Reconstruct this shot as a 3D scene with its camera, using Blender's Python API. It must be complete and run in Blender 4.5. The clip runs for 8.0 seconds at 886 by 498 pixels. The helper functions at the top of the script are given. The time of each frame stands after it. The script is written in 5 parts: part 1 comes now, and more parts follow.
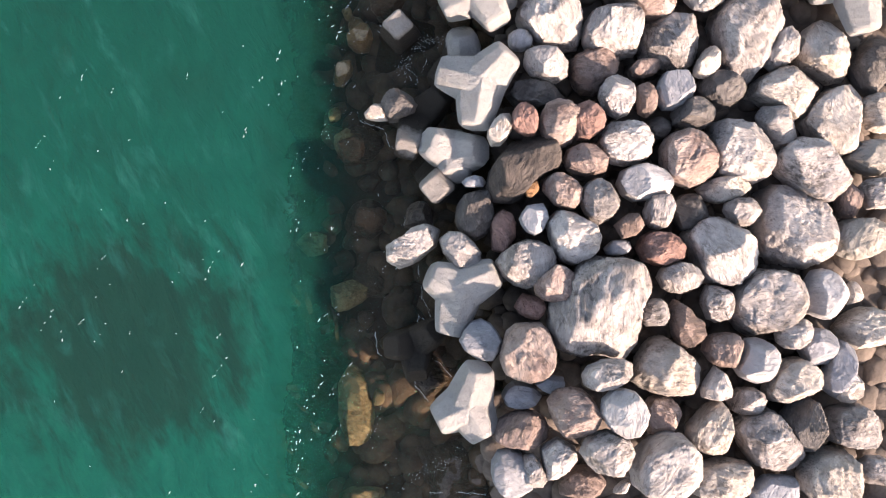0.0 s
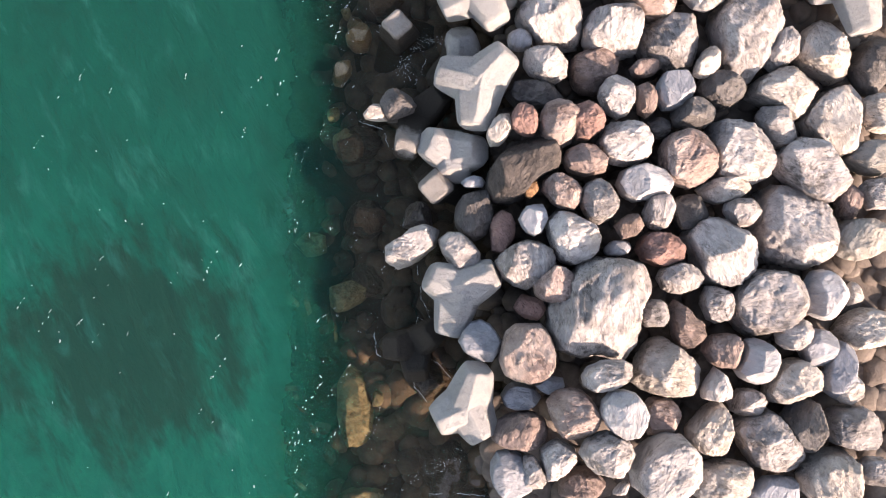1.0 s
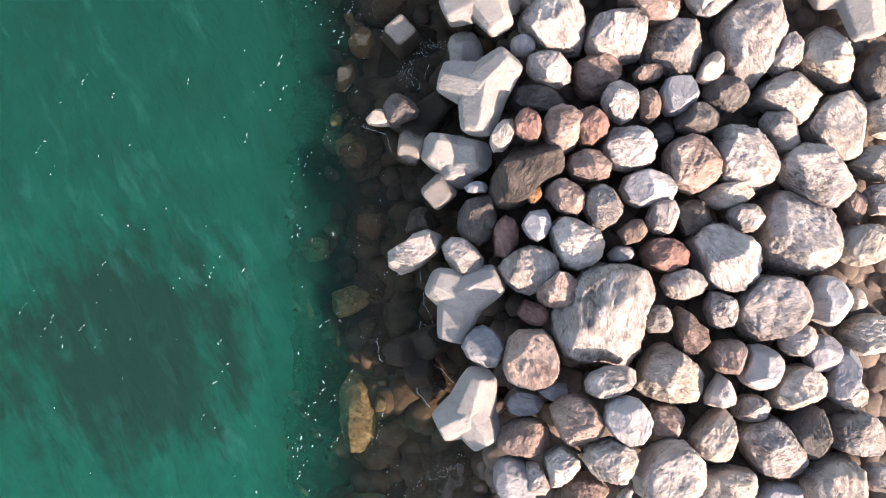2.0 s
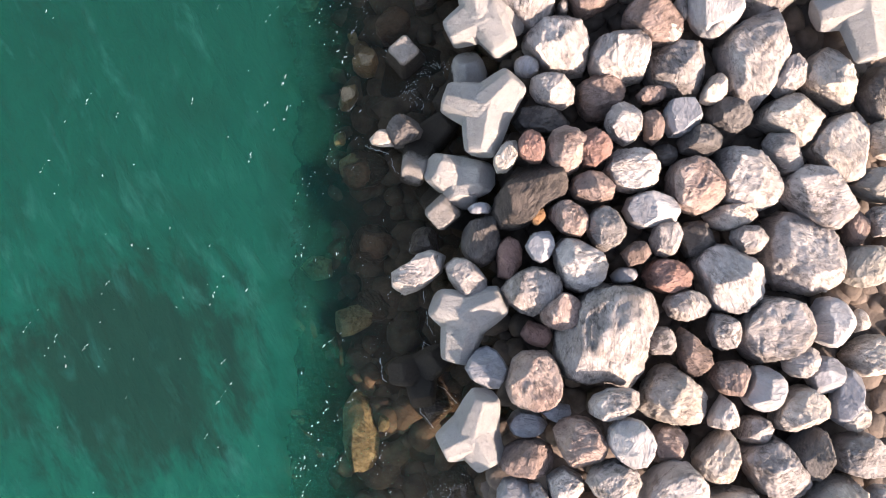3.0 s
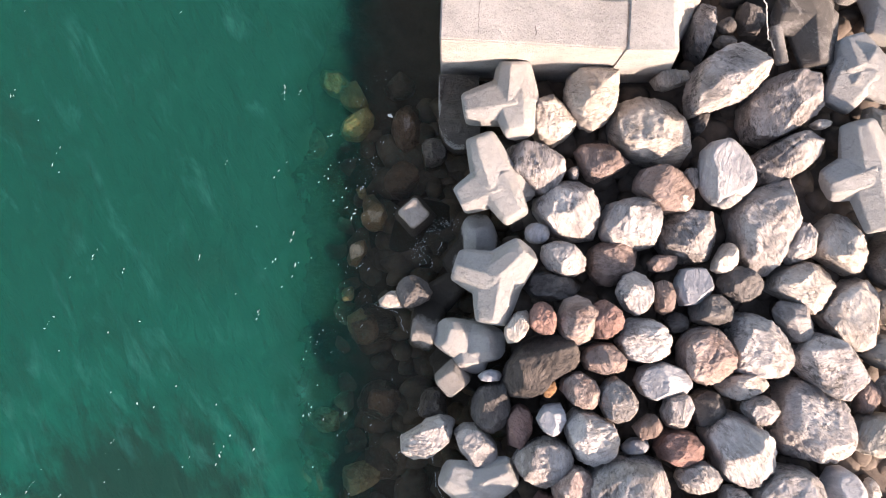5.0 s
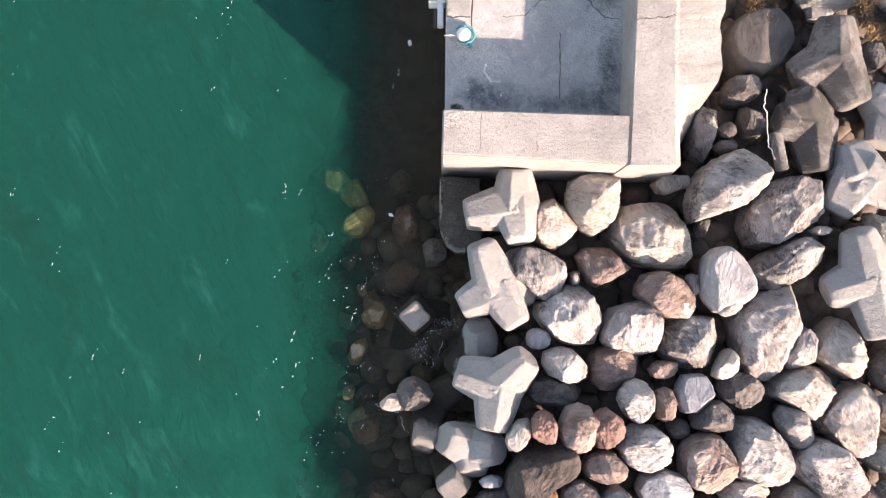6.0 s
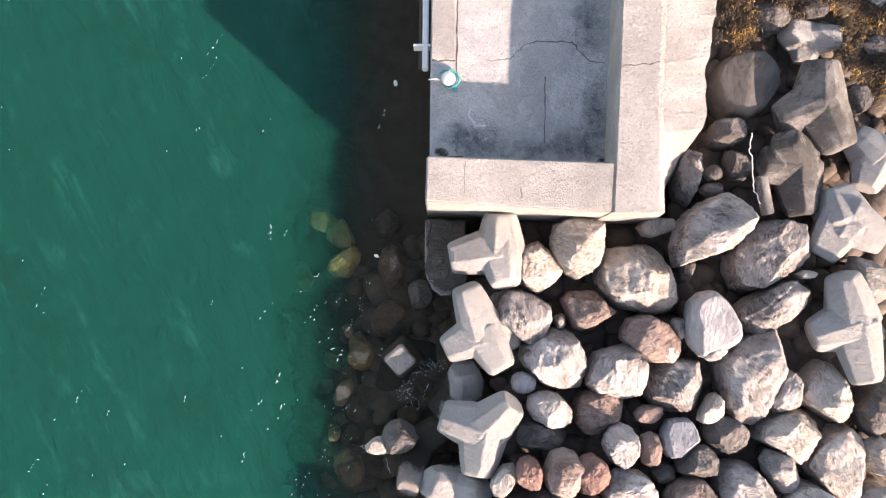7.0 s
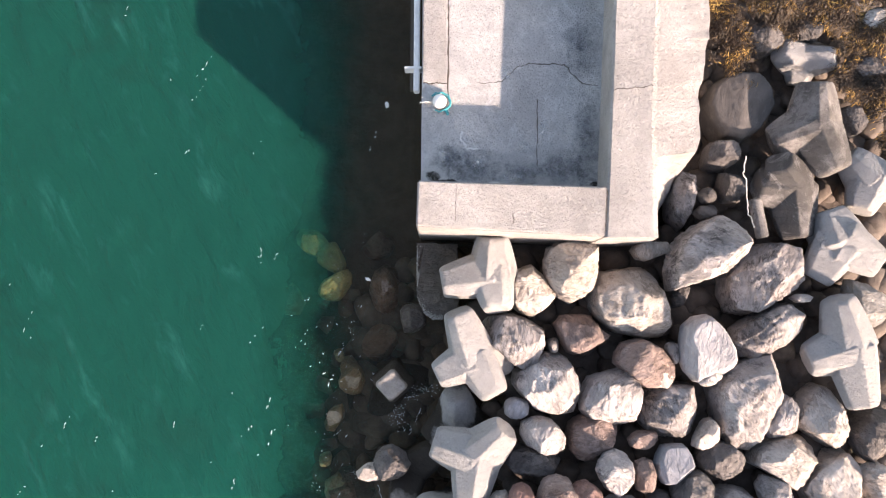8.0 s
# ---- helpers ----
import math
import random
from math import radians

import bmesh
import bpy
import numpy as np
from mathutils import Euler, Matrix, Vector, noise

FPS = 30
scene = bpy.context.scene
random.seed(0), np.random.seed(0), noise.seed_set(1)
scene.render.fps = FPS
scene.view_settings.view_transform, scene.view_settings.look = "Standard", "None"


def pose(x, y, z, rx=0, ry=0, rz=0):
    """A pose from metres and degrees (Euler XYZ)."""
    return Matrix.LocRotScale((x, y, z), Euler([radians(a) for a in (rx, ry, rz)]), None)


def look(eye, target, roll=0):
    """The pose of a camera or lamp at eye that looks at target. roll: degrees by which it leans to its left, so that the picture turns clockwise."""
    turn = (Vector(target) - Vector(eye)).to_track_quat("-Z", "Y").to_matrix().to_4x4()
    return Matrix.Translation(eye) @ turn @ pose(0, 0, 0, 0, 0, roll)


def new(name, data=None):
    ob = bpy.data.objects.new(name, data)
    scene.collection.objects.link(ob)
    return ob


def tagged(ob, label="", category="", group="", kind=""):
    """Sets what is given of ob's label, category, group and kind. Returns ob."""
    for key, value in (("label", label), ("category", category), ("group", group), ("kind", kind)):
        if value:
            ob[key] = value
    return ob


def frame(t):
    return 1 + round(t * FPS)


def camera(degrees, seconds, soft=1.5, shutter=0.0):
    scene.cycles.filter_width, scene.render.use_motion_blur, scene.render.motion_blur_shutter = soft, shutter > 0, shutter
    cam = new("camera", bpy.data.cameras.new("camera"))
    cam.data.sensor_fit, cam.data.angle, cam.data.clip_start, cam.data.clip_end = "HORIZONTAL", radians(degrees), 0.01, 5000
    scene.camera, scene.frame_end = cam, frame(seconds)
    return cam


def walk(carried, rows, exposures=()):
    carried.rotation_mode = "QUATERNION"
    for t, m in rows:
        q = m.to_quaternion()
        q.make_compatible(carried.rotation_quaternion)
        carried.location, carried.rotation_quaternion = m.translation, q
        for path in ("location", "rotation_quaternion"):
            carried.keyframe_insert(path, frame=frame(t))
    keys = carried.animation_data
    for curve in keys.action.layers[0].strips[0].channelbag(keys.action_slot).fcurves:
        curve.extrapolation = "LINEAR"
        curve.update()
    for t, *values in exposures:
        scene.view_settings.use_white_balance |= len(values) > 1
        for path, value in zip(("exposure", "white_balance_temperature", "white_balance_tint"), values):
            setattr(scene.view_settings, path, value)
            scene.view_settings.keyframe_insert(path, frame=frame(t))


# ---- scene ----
cam = camera(54, 8.0, soft=1.1)
ROWS = [
    (0, 0.143, -0.248, 19.467, 1.948, 0.983, -0.300),
    (0.5, 0.155, -0.293, 19.443, 2.014, 0.977, -0.301),
    (1, 0.146, -0.252, 19.412, 2.000, 0.938, -0.280),
    (2.5, 0.048, -0.027, 19.387, 2.137, 0.939, -0.244),
    (3, 0.008, 0.240, 19.425, 2.242, 0.945, -0.194),
    (3.5, -0.107, 0.774, 19.434, 2.391, 0.828, -0.161),
    (4, -0.203, 1.559, 19.449, 2.597, 0.641, -0.087),
    (5.5, -0.535, 4.810, 19.512, 2.998, 0.031, -0.009),
    (6, -0.569, 5.890, 19.596, 3.029, -0.090, -0.030),
    (6.5, -0.428, 6.527, 19.624, 3.036, -0.099, -0.037),
    (7, -0.282, 6.824, 19.600, 3.073, -0.211, -0.040),
    (7.5, -0.163, 6.945, 19.571, 3.216, -0.243, -0.064),
    (8, -0.175, 7.195, 19.429, 3.552, -0.422, -0.172),
]
walk(cam, [(t, pose(x, y, z, rx, ry, rz)) for t, x, y, z, rx, ry, rz in ROWS], [(0.0, 1.5, 8280, 18)])

# world, sun, exposure
SUN_EL, SUN_AZ = 22.0, -42.5          # degrees above the water; azimuth of the sun from +x
sun_way = Vector((math.cos(radians(SUN_EL)) * math.cos(radians(SUN_AZ)), math.cos(radians(SUN_EL)) * math.sin(radians(SUN_AZ)), math.sin(radians(SUN_EL))))
world = bpy.data.worlds.new("sky")
scene.world = world
world.use_nodes = True
wn = world.node_tree.nodes
sky = wn.new("ShaderNodeTexSky")
sky.sky_type, sky.sun_disc = "NISHITA", False
sky.sun_elevation, sky.sun_rotation = radians(SUN_EL), math.atan2(sun_way.x, sun_way.y)
wn["Background"].inputs["Strength"].default_value = 0.18
world.node_tree.links.new(sky.outputs[0], wn["Background"].inputs["Color"])
lamp = bpy.data.lights.new("sun", "SUN")
lamp.energy, lamp.angle, lamp.color = 5.2, radians(0.6), (1.0, 0.90, 0.875)
sun = new("sun", lamp)
sun.matrix_world = look(sun_way * 60, (0, 0, 0))


# ---- materials ----
class Mat:
    """A small builder for node materials."""

    def __init__(self, name):
        self.m = bpy.data.materials.new(name)
        self.m.use_nodes = True
        self.t = self.m.node_tree
        self.b = self.t.nodes["Principled BSDF"]

    def n(self, kind, **vals):
        node = self.t.nodes.new(kind)
        for k, v in vals.items():
            node.inputs[k.replace("_", " ")].default_value = v
        return node

    def link(self, a, b):
        self.t.links.new(a, b)

    def coords(self, seeded=True):
        tc = self.n("ShaderNodeTexCoord")
        if not seeded:
            return self.n("ShaderNodeNewGeometry").outputs["Position"]
        info, add, mul = self.n("ShaderNodeObjectInfo"), self.n("ShaderNodeVectorMath"), self.n("ShaderNodeMath")
        mul.operation = "MULTIPLY"
        mul.inputs[1].default_value = 61.0
        self.link(info.outputs["Random"], mul.inputs[0])
        self.link(tc.outputs["Object"], add.inputs[0])
        self.link(mul.outputs[0], add.inputs[1])
        return add.outputs[0]

    def noise(self, vec, scale, detail=4, rough=0.6, lo=0.35, hi=0.65, dist=0.0):
        tex, ramp = self.n("ShaderNodeTexNoise", Scale=scale, Detail=detail, Roughness=rough, Distortion=dist), self.n("ShaderNodeMapRange")
        ramp.inputs["From Min"].default_value, ramp.inputs["From Max"].default_value = lo, hi
        self.link(vec, tex.inputs["Vector"])
        self.link(tex.outputs["Fac"], ramp.inputs["Value"])
        return ramp.outputs[0]

    def mix(self, fac, a, b, how="MIX"):
        node = self.n("ShaderNodeMix")
        node.data_type, node.blend_type = "RGBA", how
        for socket, v in ((node.inputs[0], fac), (node.inputs[6], a), (node.inputs[7], b)):
            if isinstance(v, (int, float)):
                socket.default_value = v
            elif isinstance(v, tuple):
                socket.default_value = (*v, 1)
            else:
                self.link(v, socket)
        return node.outputs[2]

    def math(self, how, a, b=0.0):
        node = self.n("ShaderNodeMath")
        node.operation = how
        for socket, v in ((node.inputs[0], a), (node.inputs[1], b)):
            if isinstance(v, (int, float)):
                socket.default_value = v
            else:
                self.link(v, socket)
        return node.outputs[0]

    def bump(self, height, strength, distance, below=None):
        node = self.n("ShaderNodeBump", Strength=strength, Distance=distance)
        self.link(height, node.inputs["Height"])
        if below:
            self.link(below, node.inputs["Normal"])
        return node.outputs[0]

    def done(self, colour, rough, normal=None, spec=0.35):
        for name, v in (("Base Color", colour), ("Roughness", rough)):
            if isinstance(v, (int, float)):
                self.b.inputs[name].default_value = v
            elif isinstance(v, tuple):
                self.b.inputs[name].default_value = (*v, 1)
            else:
                self.link(v, self.b.inputs[name])
        self.b.inputs["Specular IOR Level"].default_value = spec
        if normal:
            self.link(normal, self.b.inputs["Normal"])
        return self.m


def stone_material(name, base, vein, dark, patch=0.45, rough=0.85, wet=False, relief=1.0):
    """Rough natural stone: broad tone changes, streaks along its bedding, lichen crusts and chipped relief."""
    s = Mat(name)
    v = s.coords()
    info = s.n("ShaderNodeObjectInfo")
    lie = s.n("ShaderNodeVectorRotate")
    lie.rotation_type = "AXIS_ANGLE"
    lie.inputs["Axis"].default_value = (0.5, 0.62, 0.6)
    s.link(v, lie.inputs["Vector"])
    s.link(s.math("MULTIPLY", info.outputs["Random"], 40.0), lie.inputs["Angle"])
    bed = s.n("ShaderNodeVectorMath")
    bed.operation = "MULTIPLY"
    bed.inputs[1].default_value = (0.62, 0.85, 1.55)
    s.link(lie.outputs[0], bed.inputs[0])
    bed = bed.outputs[0]
    col = s.mix(s.noise(v, 1.3, 4, 0.6, 0.42, 0.62, 0.5), base, vein)
    col = s.mix(s.math("MULTIPLY", s.noise(bed, 3.2, 6, 0.7, 0.5, 0.68, 0.7), 0.55), col, vein)
    zone = s.noise(v, 1.5, 4, 0.6, 0.46, 0.6, 0.8)
    crust = s.math("MULTIPLY", zone, s.noise(bed, 7, 10, 0.75, 0.47, 0.56, 0.5))
    col = s.mix(s.math("MULTIPLY", crust, patch * 0.8), col, dark)
    col = s.mix(s.math("MULTIPLY", s.noise(bed, 13, 6, 0.7, 0.6, 0.67, 0.6), 0.35 * patch + 0.1), col, dark)
    col = s.mix(s.math("MULTIPLY", s.noise(bed, 6, 6, 0.7, 0.54, 0.66), 0.5), col, tuple(min(0.8, c * 1.3) for c in base))
    hsv = s.n("ShaderNodeHueSaturation")
    shade = s.n("ShaderNodeMapRange")
    shade.inputs["To Min"].default_value, shade.inputs["To Max"].default_value = 0.84, 1.14
    s.link(info.outputs["Random"], shade.inputs["Value"])
    s.link(shade.outputs[0], hsv.inputs["Value"])
    s.link(col, hsv.inputs["Color"])
    nb = s.bump(s.noise(bed, 3.2, 6, 0.68, 0.2, 0.8, 0.8), 1.0, 0.125 * relief)
    nb = s.bump(s.noise(bed, 11, 4, 0.65, 0.25, 0.75, 0.4), 1.0, 0.024 * relief, nb)
    return s.done(hsv.outputs[0], 0.35 if wet else rough, nb, 0.5 if wet else 0.25)


STONE = {
    "l": stone_material("pale_stone", (0.512, 0.472, 0.458), (0.357, 0.324, 0.314), (0.1, 0.086, 0.083), 0.75),
    "g": stone_material("grey_stone", (0.417, 0.38, 0.37), (0.235, 0.21, 0.202), (0.053, 0.048, 0.046), 0.95),
    # Pale stone with bluish skylit shade mixed into its base colours.
    "b": stone_material("blue_shade_stone", (0.331, 0.335, 0.36), (0.245, 0.248, 0.274), (0.086, 0.086, 0.094), 0.35, relief=0.6),
    "e": stone_material("smooth_pale_stone", (0.433, 0.419, 0.429), (0.335, 0.326, 0.338), (0.13, 0.125, 0.125), 0.3, relief=0.7),
    "t": stone_material("tan_stone", (0.536, 0.484, 0.446), (0.395, 0.343, 0.305), (0.12, 0.095, 0.082), 0.7),
    "p": stone_material("pink_stone", (0.442, 0.35, 0.318), (0.282, 0.204, 0.185), (0.1, 0.07, 0.063), 0.7),
    "m": stone_material("brown_stone", (0.293, 0.22, 0.198), (0.19, 0.14, 0.124), (0.05, 0.037, 0.033), 0.6),
    "r": stone_material("red_stone", (0.33, 0.202, 0.176), (0.242, 0.143, 0.124), (0.073, 0.05, 0.047), 0.45),
    # Dark tone that also carries the shade among neighbouring boulders.
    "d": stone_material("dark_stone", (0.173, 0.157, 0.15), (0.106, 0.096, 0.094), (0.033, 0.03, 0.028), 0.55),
    "k": stone_material("blackish_stone", (0.113, 0.094, 0.086), (0.06, 0.051, 0.048), (0.033, 0.029, 0.027), 0.7),
    # Deep shade beside the quay is put into this stone's colour.
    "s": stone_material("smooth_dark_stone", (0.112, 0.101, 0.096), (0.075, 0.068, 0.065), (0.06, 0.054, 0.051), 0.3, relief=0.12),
    "o": stone_material("ochre_stone", (0.311, 0.17, 0.089), (0.237, 0.126, 0.067), (0.148, 0.074, 0.037), 0.3),
    "c": stone_material("worn_concrete_lump", (0.34, 0.318, 0.296), (0.274, 0.252, 0.229), (0.148, 0.133, 0.118), 0.3),
    "w": stone_material("wet_stone", (0.075, 0.06, 0.051), (0.042, 0.034, 0.029), (0.022, 0.018, 0.016), 0.5, wet=True),
    "x": stone_material("wet_brown_stone", (0.17, 0.115, 0.09), (0.09, 0.06, 0.048), (0.03, 0.022, 0.018), 0.7, wet=True),
    "u": stone_material("brown_algae_stone", (0.25, 0.2, 0.135), (0.15, 0.115, 0.075), (0.05, 0.038, 0.024), 0.5, wet=True),
    "y": stone_material("yellow_algae_stone", (0.36, 0.33, 0.17), (0.22, 0.2, 0.105), (0.07, 0.062, 0.03), 0.6, wet=True),
    "v": stone_material("olive_algae_stone", (0.30, 0.28, 0.195), (0.18, 0.168, 0.115), (0.06, 0.052, 0.035), 0.8),
}
STONE_LABEL = {
    "l": "rough pale grey granite boulder lying in the breakwater",
    "g": "mottled mid-grey boulder with dark lichen in the breakwater",
    "b": "smooth pale boulder tinted bluish grey for shade, wedged among other boulders",
    "e": "smooth pale grey boulder with a clean sunlit face",
    "t": "sandy beige weathered boulder lying in the breakwater",
    "p": "pinkish sandstone boulder with rough worn faces",
    "m": "dull reddish brown boulder low between larger stones",
    "r": "brick-red rounded stone wedged between grey boulders",
    "d": "dark grey boulder, its colour darkened for the shade of its neighbours",
    "k": "large blackish brown boulder with a pinkish broken edge",
    "s": "large smooth boulder beside the quay, coloured dark grey for deep shade",
    "o": "small smooth ochre stone stuck between boulders",
    "c": "worn beige concrete lump among the breakwater boulders",
    "w": "wet blackish brown stone at the waterline",
    "x": "wet dark brown stone awash at the waterline",
    "u": "brown algae-covered stone just under the water",
    "y": "yellowish algae-covered stone awash off the quay corner",
    "v": "olive algae-covered stone lying under clear green water",
}


def concrete_material(name, base, dark, rust, tide=0.28, patch=0.5, damp=0.0, relief=1.0):
    """Cast concrete: blotches, pores, rain streaks, and a dark wet band up to the tide line."""
    s = Mat(name)
    v = s.coords(False)
    col = s.mix(s.math("MULTIPLY", s.noise(v, 0.9, 6, 0.65, 0.4, 0.7), patch), base, dark)
    col = s.mix(s.math("MULTIPLY", s.noise(v, 2.6, 7, 0.7, 0.52, 0.7, 0.5), 0.45), col, rust)
    col = s.mix(s.math("MULTIPLY", s.noise(v, 1.6, 9, 0.75, 0.55, 0.60, 0.7), 0.5 * patch), col, dark)
    col = s.mix(s.math("MULTIPLY", s.noise(v, 12, 6, 0.75, 0.55, 0.62, 0.4), 0.35 + 0.25 * (relief > 1)), col, dark)
    col = s.mix(s.math("MULTIPLY", s.noise(v, 5, 7, 0.75, 0.6, 0.68, 0.6), 0.4), col, tuple(min(0.8, c * 1.4) for c in base))
    col = s.mix(s.math("MULTIPLY", s.noise(v, 30, 4, 0.7, 0.56, 0.68), 0.28 + 0.12 * (relief > 1)), col, dark)
    rough = 0.88
    if damp:
        soak = s.math("MULTIPLY", s.noise(v, 0.75, 8, 0.7, 0.47, 0.56, 0.5), damp)
        col = s.mix(soak, col, dark)
        bloom = s.math("MULTIPLY", s.noise(v, 1.9, 9, 0.75, 0.56, 0.64, 1.2), 0.5)
        col = s.mix(bloom, col, tuple(min(0.8, c * 1.25) for c in base))
    if tide:
        sep = s.n("ShaderNodeSeparateXYZ")
        s.link(v, sep.inputs[0])
        edge = s.math("ADD", sep.outputs[2], s.math("MULTIPLY", s.noise(v, 3.0, 5, 0.7, 0.2, 0.8), 0.22))
        ramp = s.n("ShaderNodeMapRange")
        ramp.inputs["From Min"].default_value, ramp.inputs["From Max"].default_value = tide - 0.05, tide + 0.07
        s.link(edge, ramp.inputs["Value"])
        col = s.mix(ramp.outputs[0], (0.045, 0.038, 0.032), col)
    nb = s.bump(s.noise(v, 7, 9, 0.72, 0.25, 0.75), 0.9, 0.085 * relief)
    nb = s.bump(s.noise(v, 26, 6, 0.75, 0.3, 0.7), 0.8, 0.02 * relief, nb)
    return s.done(col, rough, nb, 0.25)


CONCRETE = concrete_material("tetrapod_concrete", (0.44, 0.428, 0.424), (0.30, 0.292, 0.292), (0.37, 0.345, 0.325), patch=0.7)
# Darker base and blotches stand in for the deep shade beside the quay.
SHADE_CONCRETE = concrete_material("shade_darkened_concrete", (0.34, 0.32, 0.31), (0.09, 0.083, 0.08), (0.22, 0.2, 0.185), patch=1.0, damp=0.8)
WET_CONCRETE = concrete_material("wet_concrete", (0.36, 0.335, 0.32), (0.2, 0.18, 0.17), (0.25, 0.2, 0.16), patch=0.6, tide=0.42)
QUAY = concrete_material("quay_concrete", (0.53, 0.505, 0.493), (0.32, 0.30, 0.292), (0.43, 0.39, 0.36), tide=0, patch=0.75, relief=1.1)
DECK = concrete_material("deck_concrete", (0.72, 0.70, 0.69), (0.44, 0.436, 0.445), (0.58, 0.545, 0.52), tide=0, patch=0.8, damp=0.5, relief=1.3)
CRACK = Mat("crack_dirt").done((0.09, 0.075, 0.065), 0.95)


def water_material():
    """Clear to turbid green sea: a mirror film over scattering water that lets the bottom show where it is shallow."""
    s = Mat("sea_water")
    s.t.nodes.remove(s.b)
    v = s.coords(False)
    sep = s.n("ShaderNodeSeparateXYZ")
    s.link(v, sep.inputs[0])
    shore = s.n("ShaderNodeMapRange")
    shore.interpolation_type = "SMOOTHSTEP"
    shore.inputs["From Min"].default_value, shore.inputs["From Max"].default_value = -4.1, -1.55
    shore.inputs["To Min"].default_value, shore.inputs["To Max"].default_value = 0.93, 0.06
    wob = s.math("ADD", sep.outputs[0], s.math("MULTIPLY", s.noise(v, 0.8, 5, 0.62, 0.2, 0.8, 0.6), 1.1))
    berth = s.n("ShaderNodeMapRange", From_Min=6.6, From_Max=10.4, To_Min=0.0, To_Max=-0.6)
    berth.interpolation_type = "SMOOTHSTEP"
    s.link(sep.outputs[1], berth.inputs["Value"])
    wob = s.math("ADD", wob, berth.outputs[0])
    s.link(wob, shore.inputs["Value"])
    murk = shore.outputs[0]
    for axis, start, end in ((0, 12.5, 16.0), (1, -8.0, -11.0), (1, 18.0, 21.0)):
        edge = s.n("ShaderNodeMapRange", From_Min=start, From_Max=end, To_Min=0.05, To_Max=0.93)
        s.link(sep.outputs[axis], edge.inputs["Value"])
        murk = s.math("MAXIMUM", murk, edge.outputs[0])
    body = s.mix(s.noise(v, 0.35, 4, 0.6, 0.3, 0.7), (0.0009, 0.0735, 0.0548), (0.0009, 0.062, 0.0463))
    open_sea = s.n("ShaderNodeMapRange", From_Min=-3.0, From_Max=6.5)
    open_sea.interpolation_type = "SMOOTHSTEP"
    s.link(sep.outputs[1], open_sea.inputs["Value"])
    body = s.mix(s.math("MULTIPLY", open_sea.outputs[0], 0.85), body, (0.002, 0.047, 0.035))
    turn = s.n("ShaderNodeMapping")
    turn.vector_type = "TEXTURE"
    turn.inputs["Rotation"].default_value, turn.inputs["Scale"].default_value = (0, 0, radians(28)), (0.32, 1.0, 1)
    s.link(v, turn.inputs["Vector"])
    spot = s.n("ShaderNodeVectorMath")
    spot.operation = "MULTIPLY_ADD"
    spot.inputs[1].default_value, spot.inputs[2].default_value = (0.32, 0.32, 0.0), (0.32 * 7.6, 0.32 * 1.6, 0.0)
    s.link(v, spot.inputs[0])
    dist = s.n("ShaderNodeVectorMath")
    dist.operation = "LENGTH"
    s.link(spot.outputs[0], dist.inputs[0])
    blot = s.math("ADD", dist.outputs["Value"], s.math("MULTIPLY", s.noise(v, 0.38, 5, 0.62, 0.2, 0.8, 0.9), 0.8))
    blot = s.math("ADD", blot, s.math("MULTIPLY", s.noise(turn.outputs[0], 0.7, 5, 0.65, 0.2, 0.8, 0.4), 0.9))
    over = s.n("ShaderNodeMapRange", From_Min=1.35, From_Max=1.95, To_Min=0.95, To_Max=0.0)
    over.interpolation_type = "SMOOTHSTEP"
    s.link(blot, over.inputs["Value"])
    body = s.mix(over.outputs[0], body, (0.0062, 0.031, 0.025))
    body = s.mix(s.math("MULTIPLY", s.noise(v, 0.22, 5, 0.6, 0.56, 0.72, 0.6), 0.7), body, (0.0062, 0.031, 0.025))
    # Light catching the ripple crests, painted as paler streaks in the body colour.
    crest = s.math("MULTIPLY", s.noise(turn.outputs[0], 0.6, 5, 0.6, 0.53, 0.72, 0.5), s.noise(v, 0.8, 3, 0.5, 0.42, 0.62))
    body = s.mix(s.math("MULTIPLY", crest, 0.75), body, (0.010, 0.10, 0.085))
    scatter, clear = s.n("ShaderNodeSubsurfaceScattering", Scale=0.16), s.n("ShaderNodeBsdfTransparent")
    scatter.falloff = "BURLEY"
    scatter.inputs["Radius"].default_value = (1.0, 1.0, 1.0)
    far = s.n("ShaderNodeMapRange", From_Min=0.05, From_Max=0.93)
    s.link(murk, far.inputs["Value"])
    s.link(s.mix(far.outputs[0], (0.80, 0.72, 0.62), (0.25, 0.80, 0.66)), clear.inputs["Color"])
    s.link(body, scatter.inputs["Color"])
    sea = s.n("ShaderNodeMixShader")
    s.link(murk, sea.inputs[0])
    s.link(clear.outputs[0], sea.inputs[1])
    s.link(scatter.outputs[0], sea.inputs[2])
    nb = s.bump(s.noise(turn.outputs[0], 0.8, 6, 0.62, 0.2, 0.8, 0.6), 0.7, 0.11)
    nb = s.bump(s.noise(turn.outputs[0], 3.5, 5, 0.65, 0.2, 0.8, 0.4), 0.5, 0.02, nb)
    film = s.n("ShaderNodeBsdfGlossy", Roughness=0.06)
    facing = s.n("ShaderNodeLayerWeight", Blend=0.5)
    gloss = s.math("ADD", s.math("MULTIPLY", s.math("POWER", facing.outputs["Facing"], 5.0), 0.9), 0.013)
    s.link(nb, film.inputs["Normal"])
    s.link(nb, scatter.inputs["Normal"])
    out = s.n("ShaderNodeMixShader")
    s.link(gloss, out.inputs[0])
    s.link(sea.outputs[0], out.inputs[1])
    s.link(film.outputs[0], out.inputs[2])
    s.link(out.outputs[0], s.t.nodes["Material Output"].inputs["Surface"])
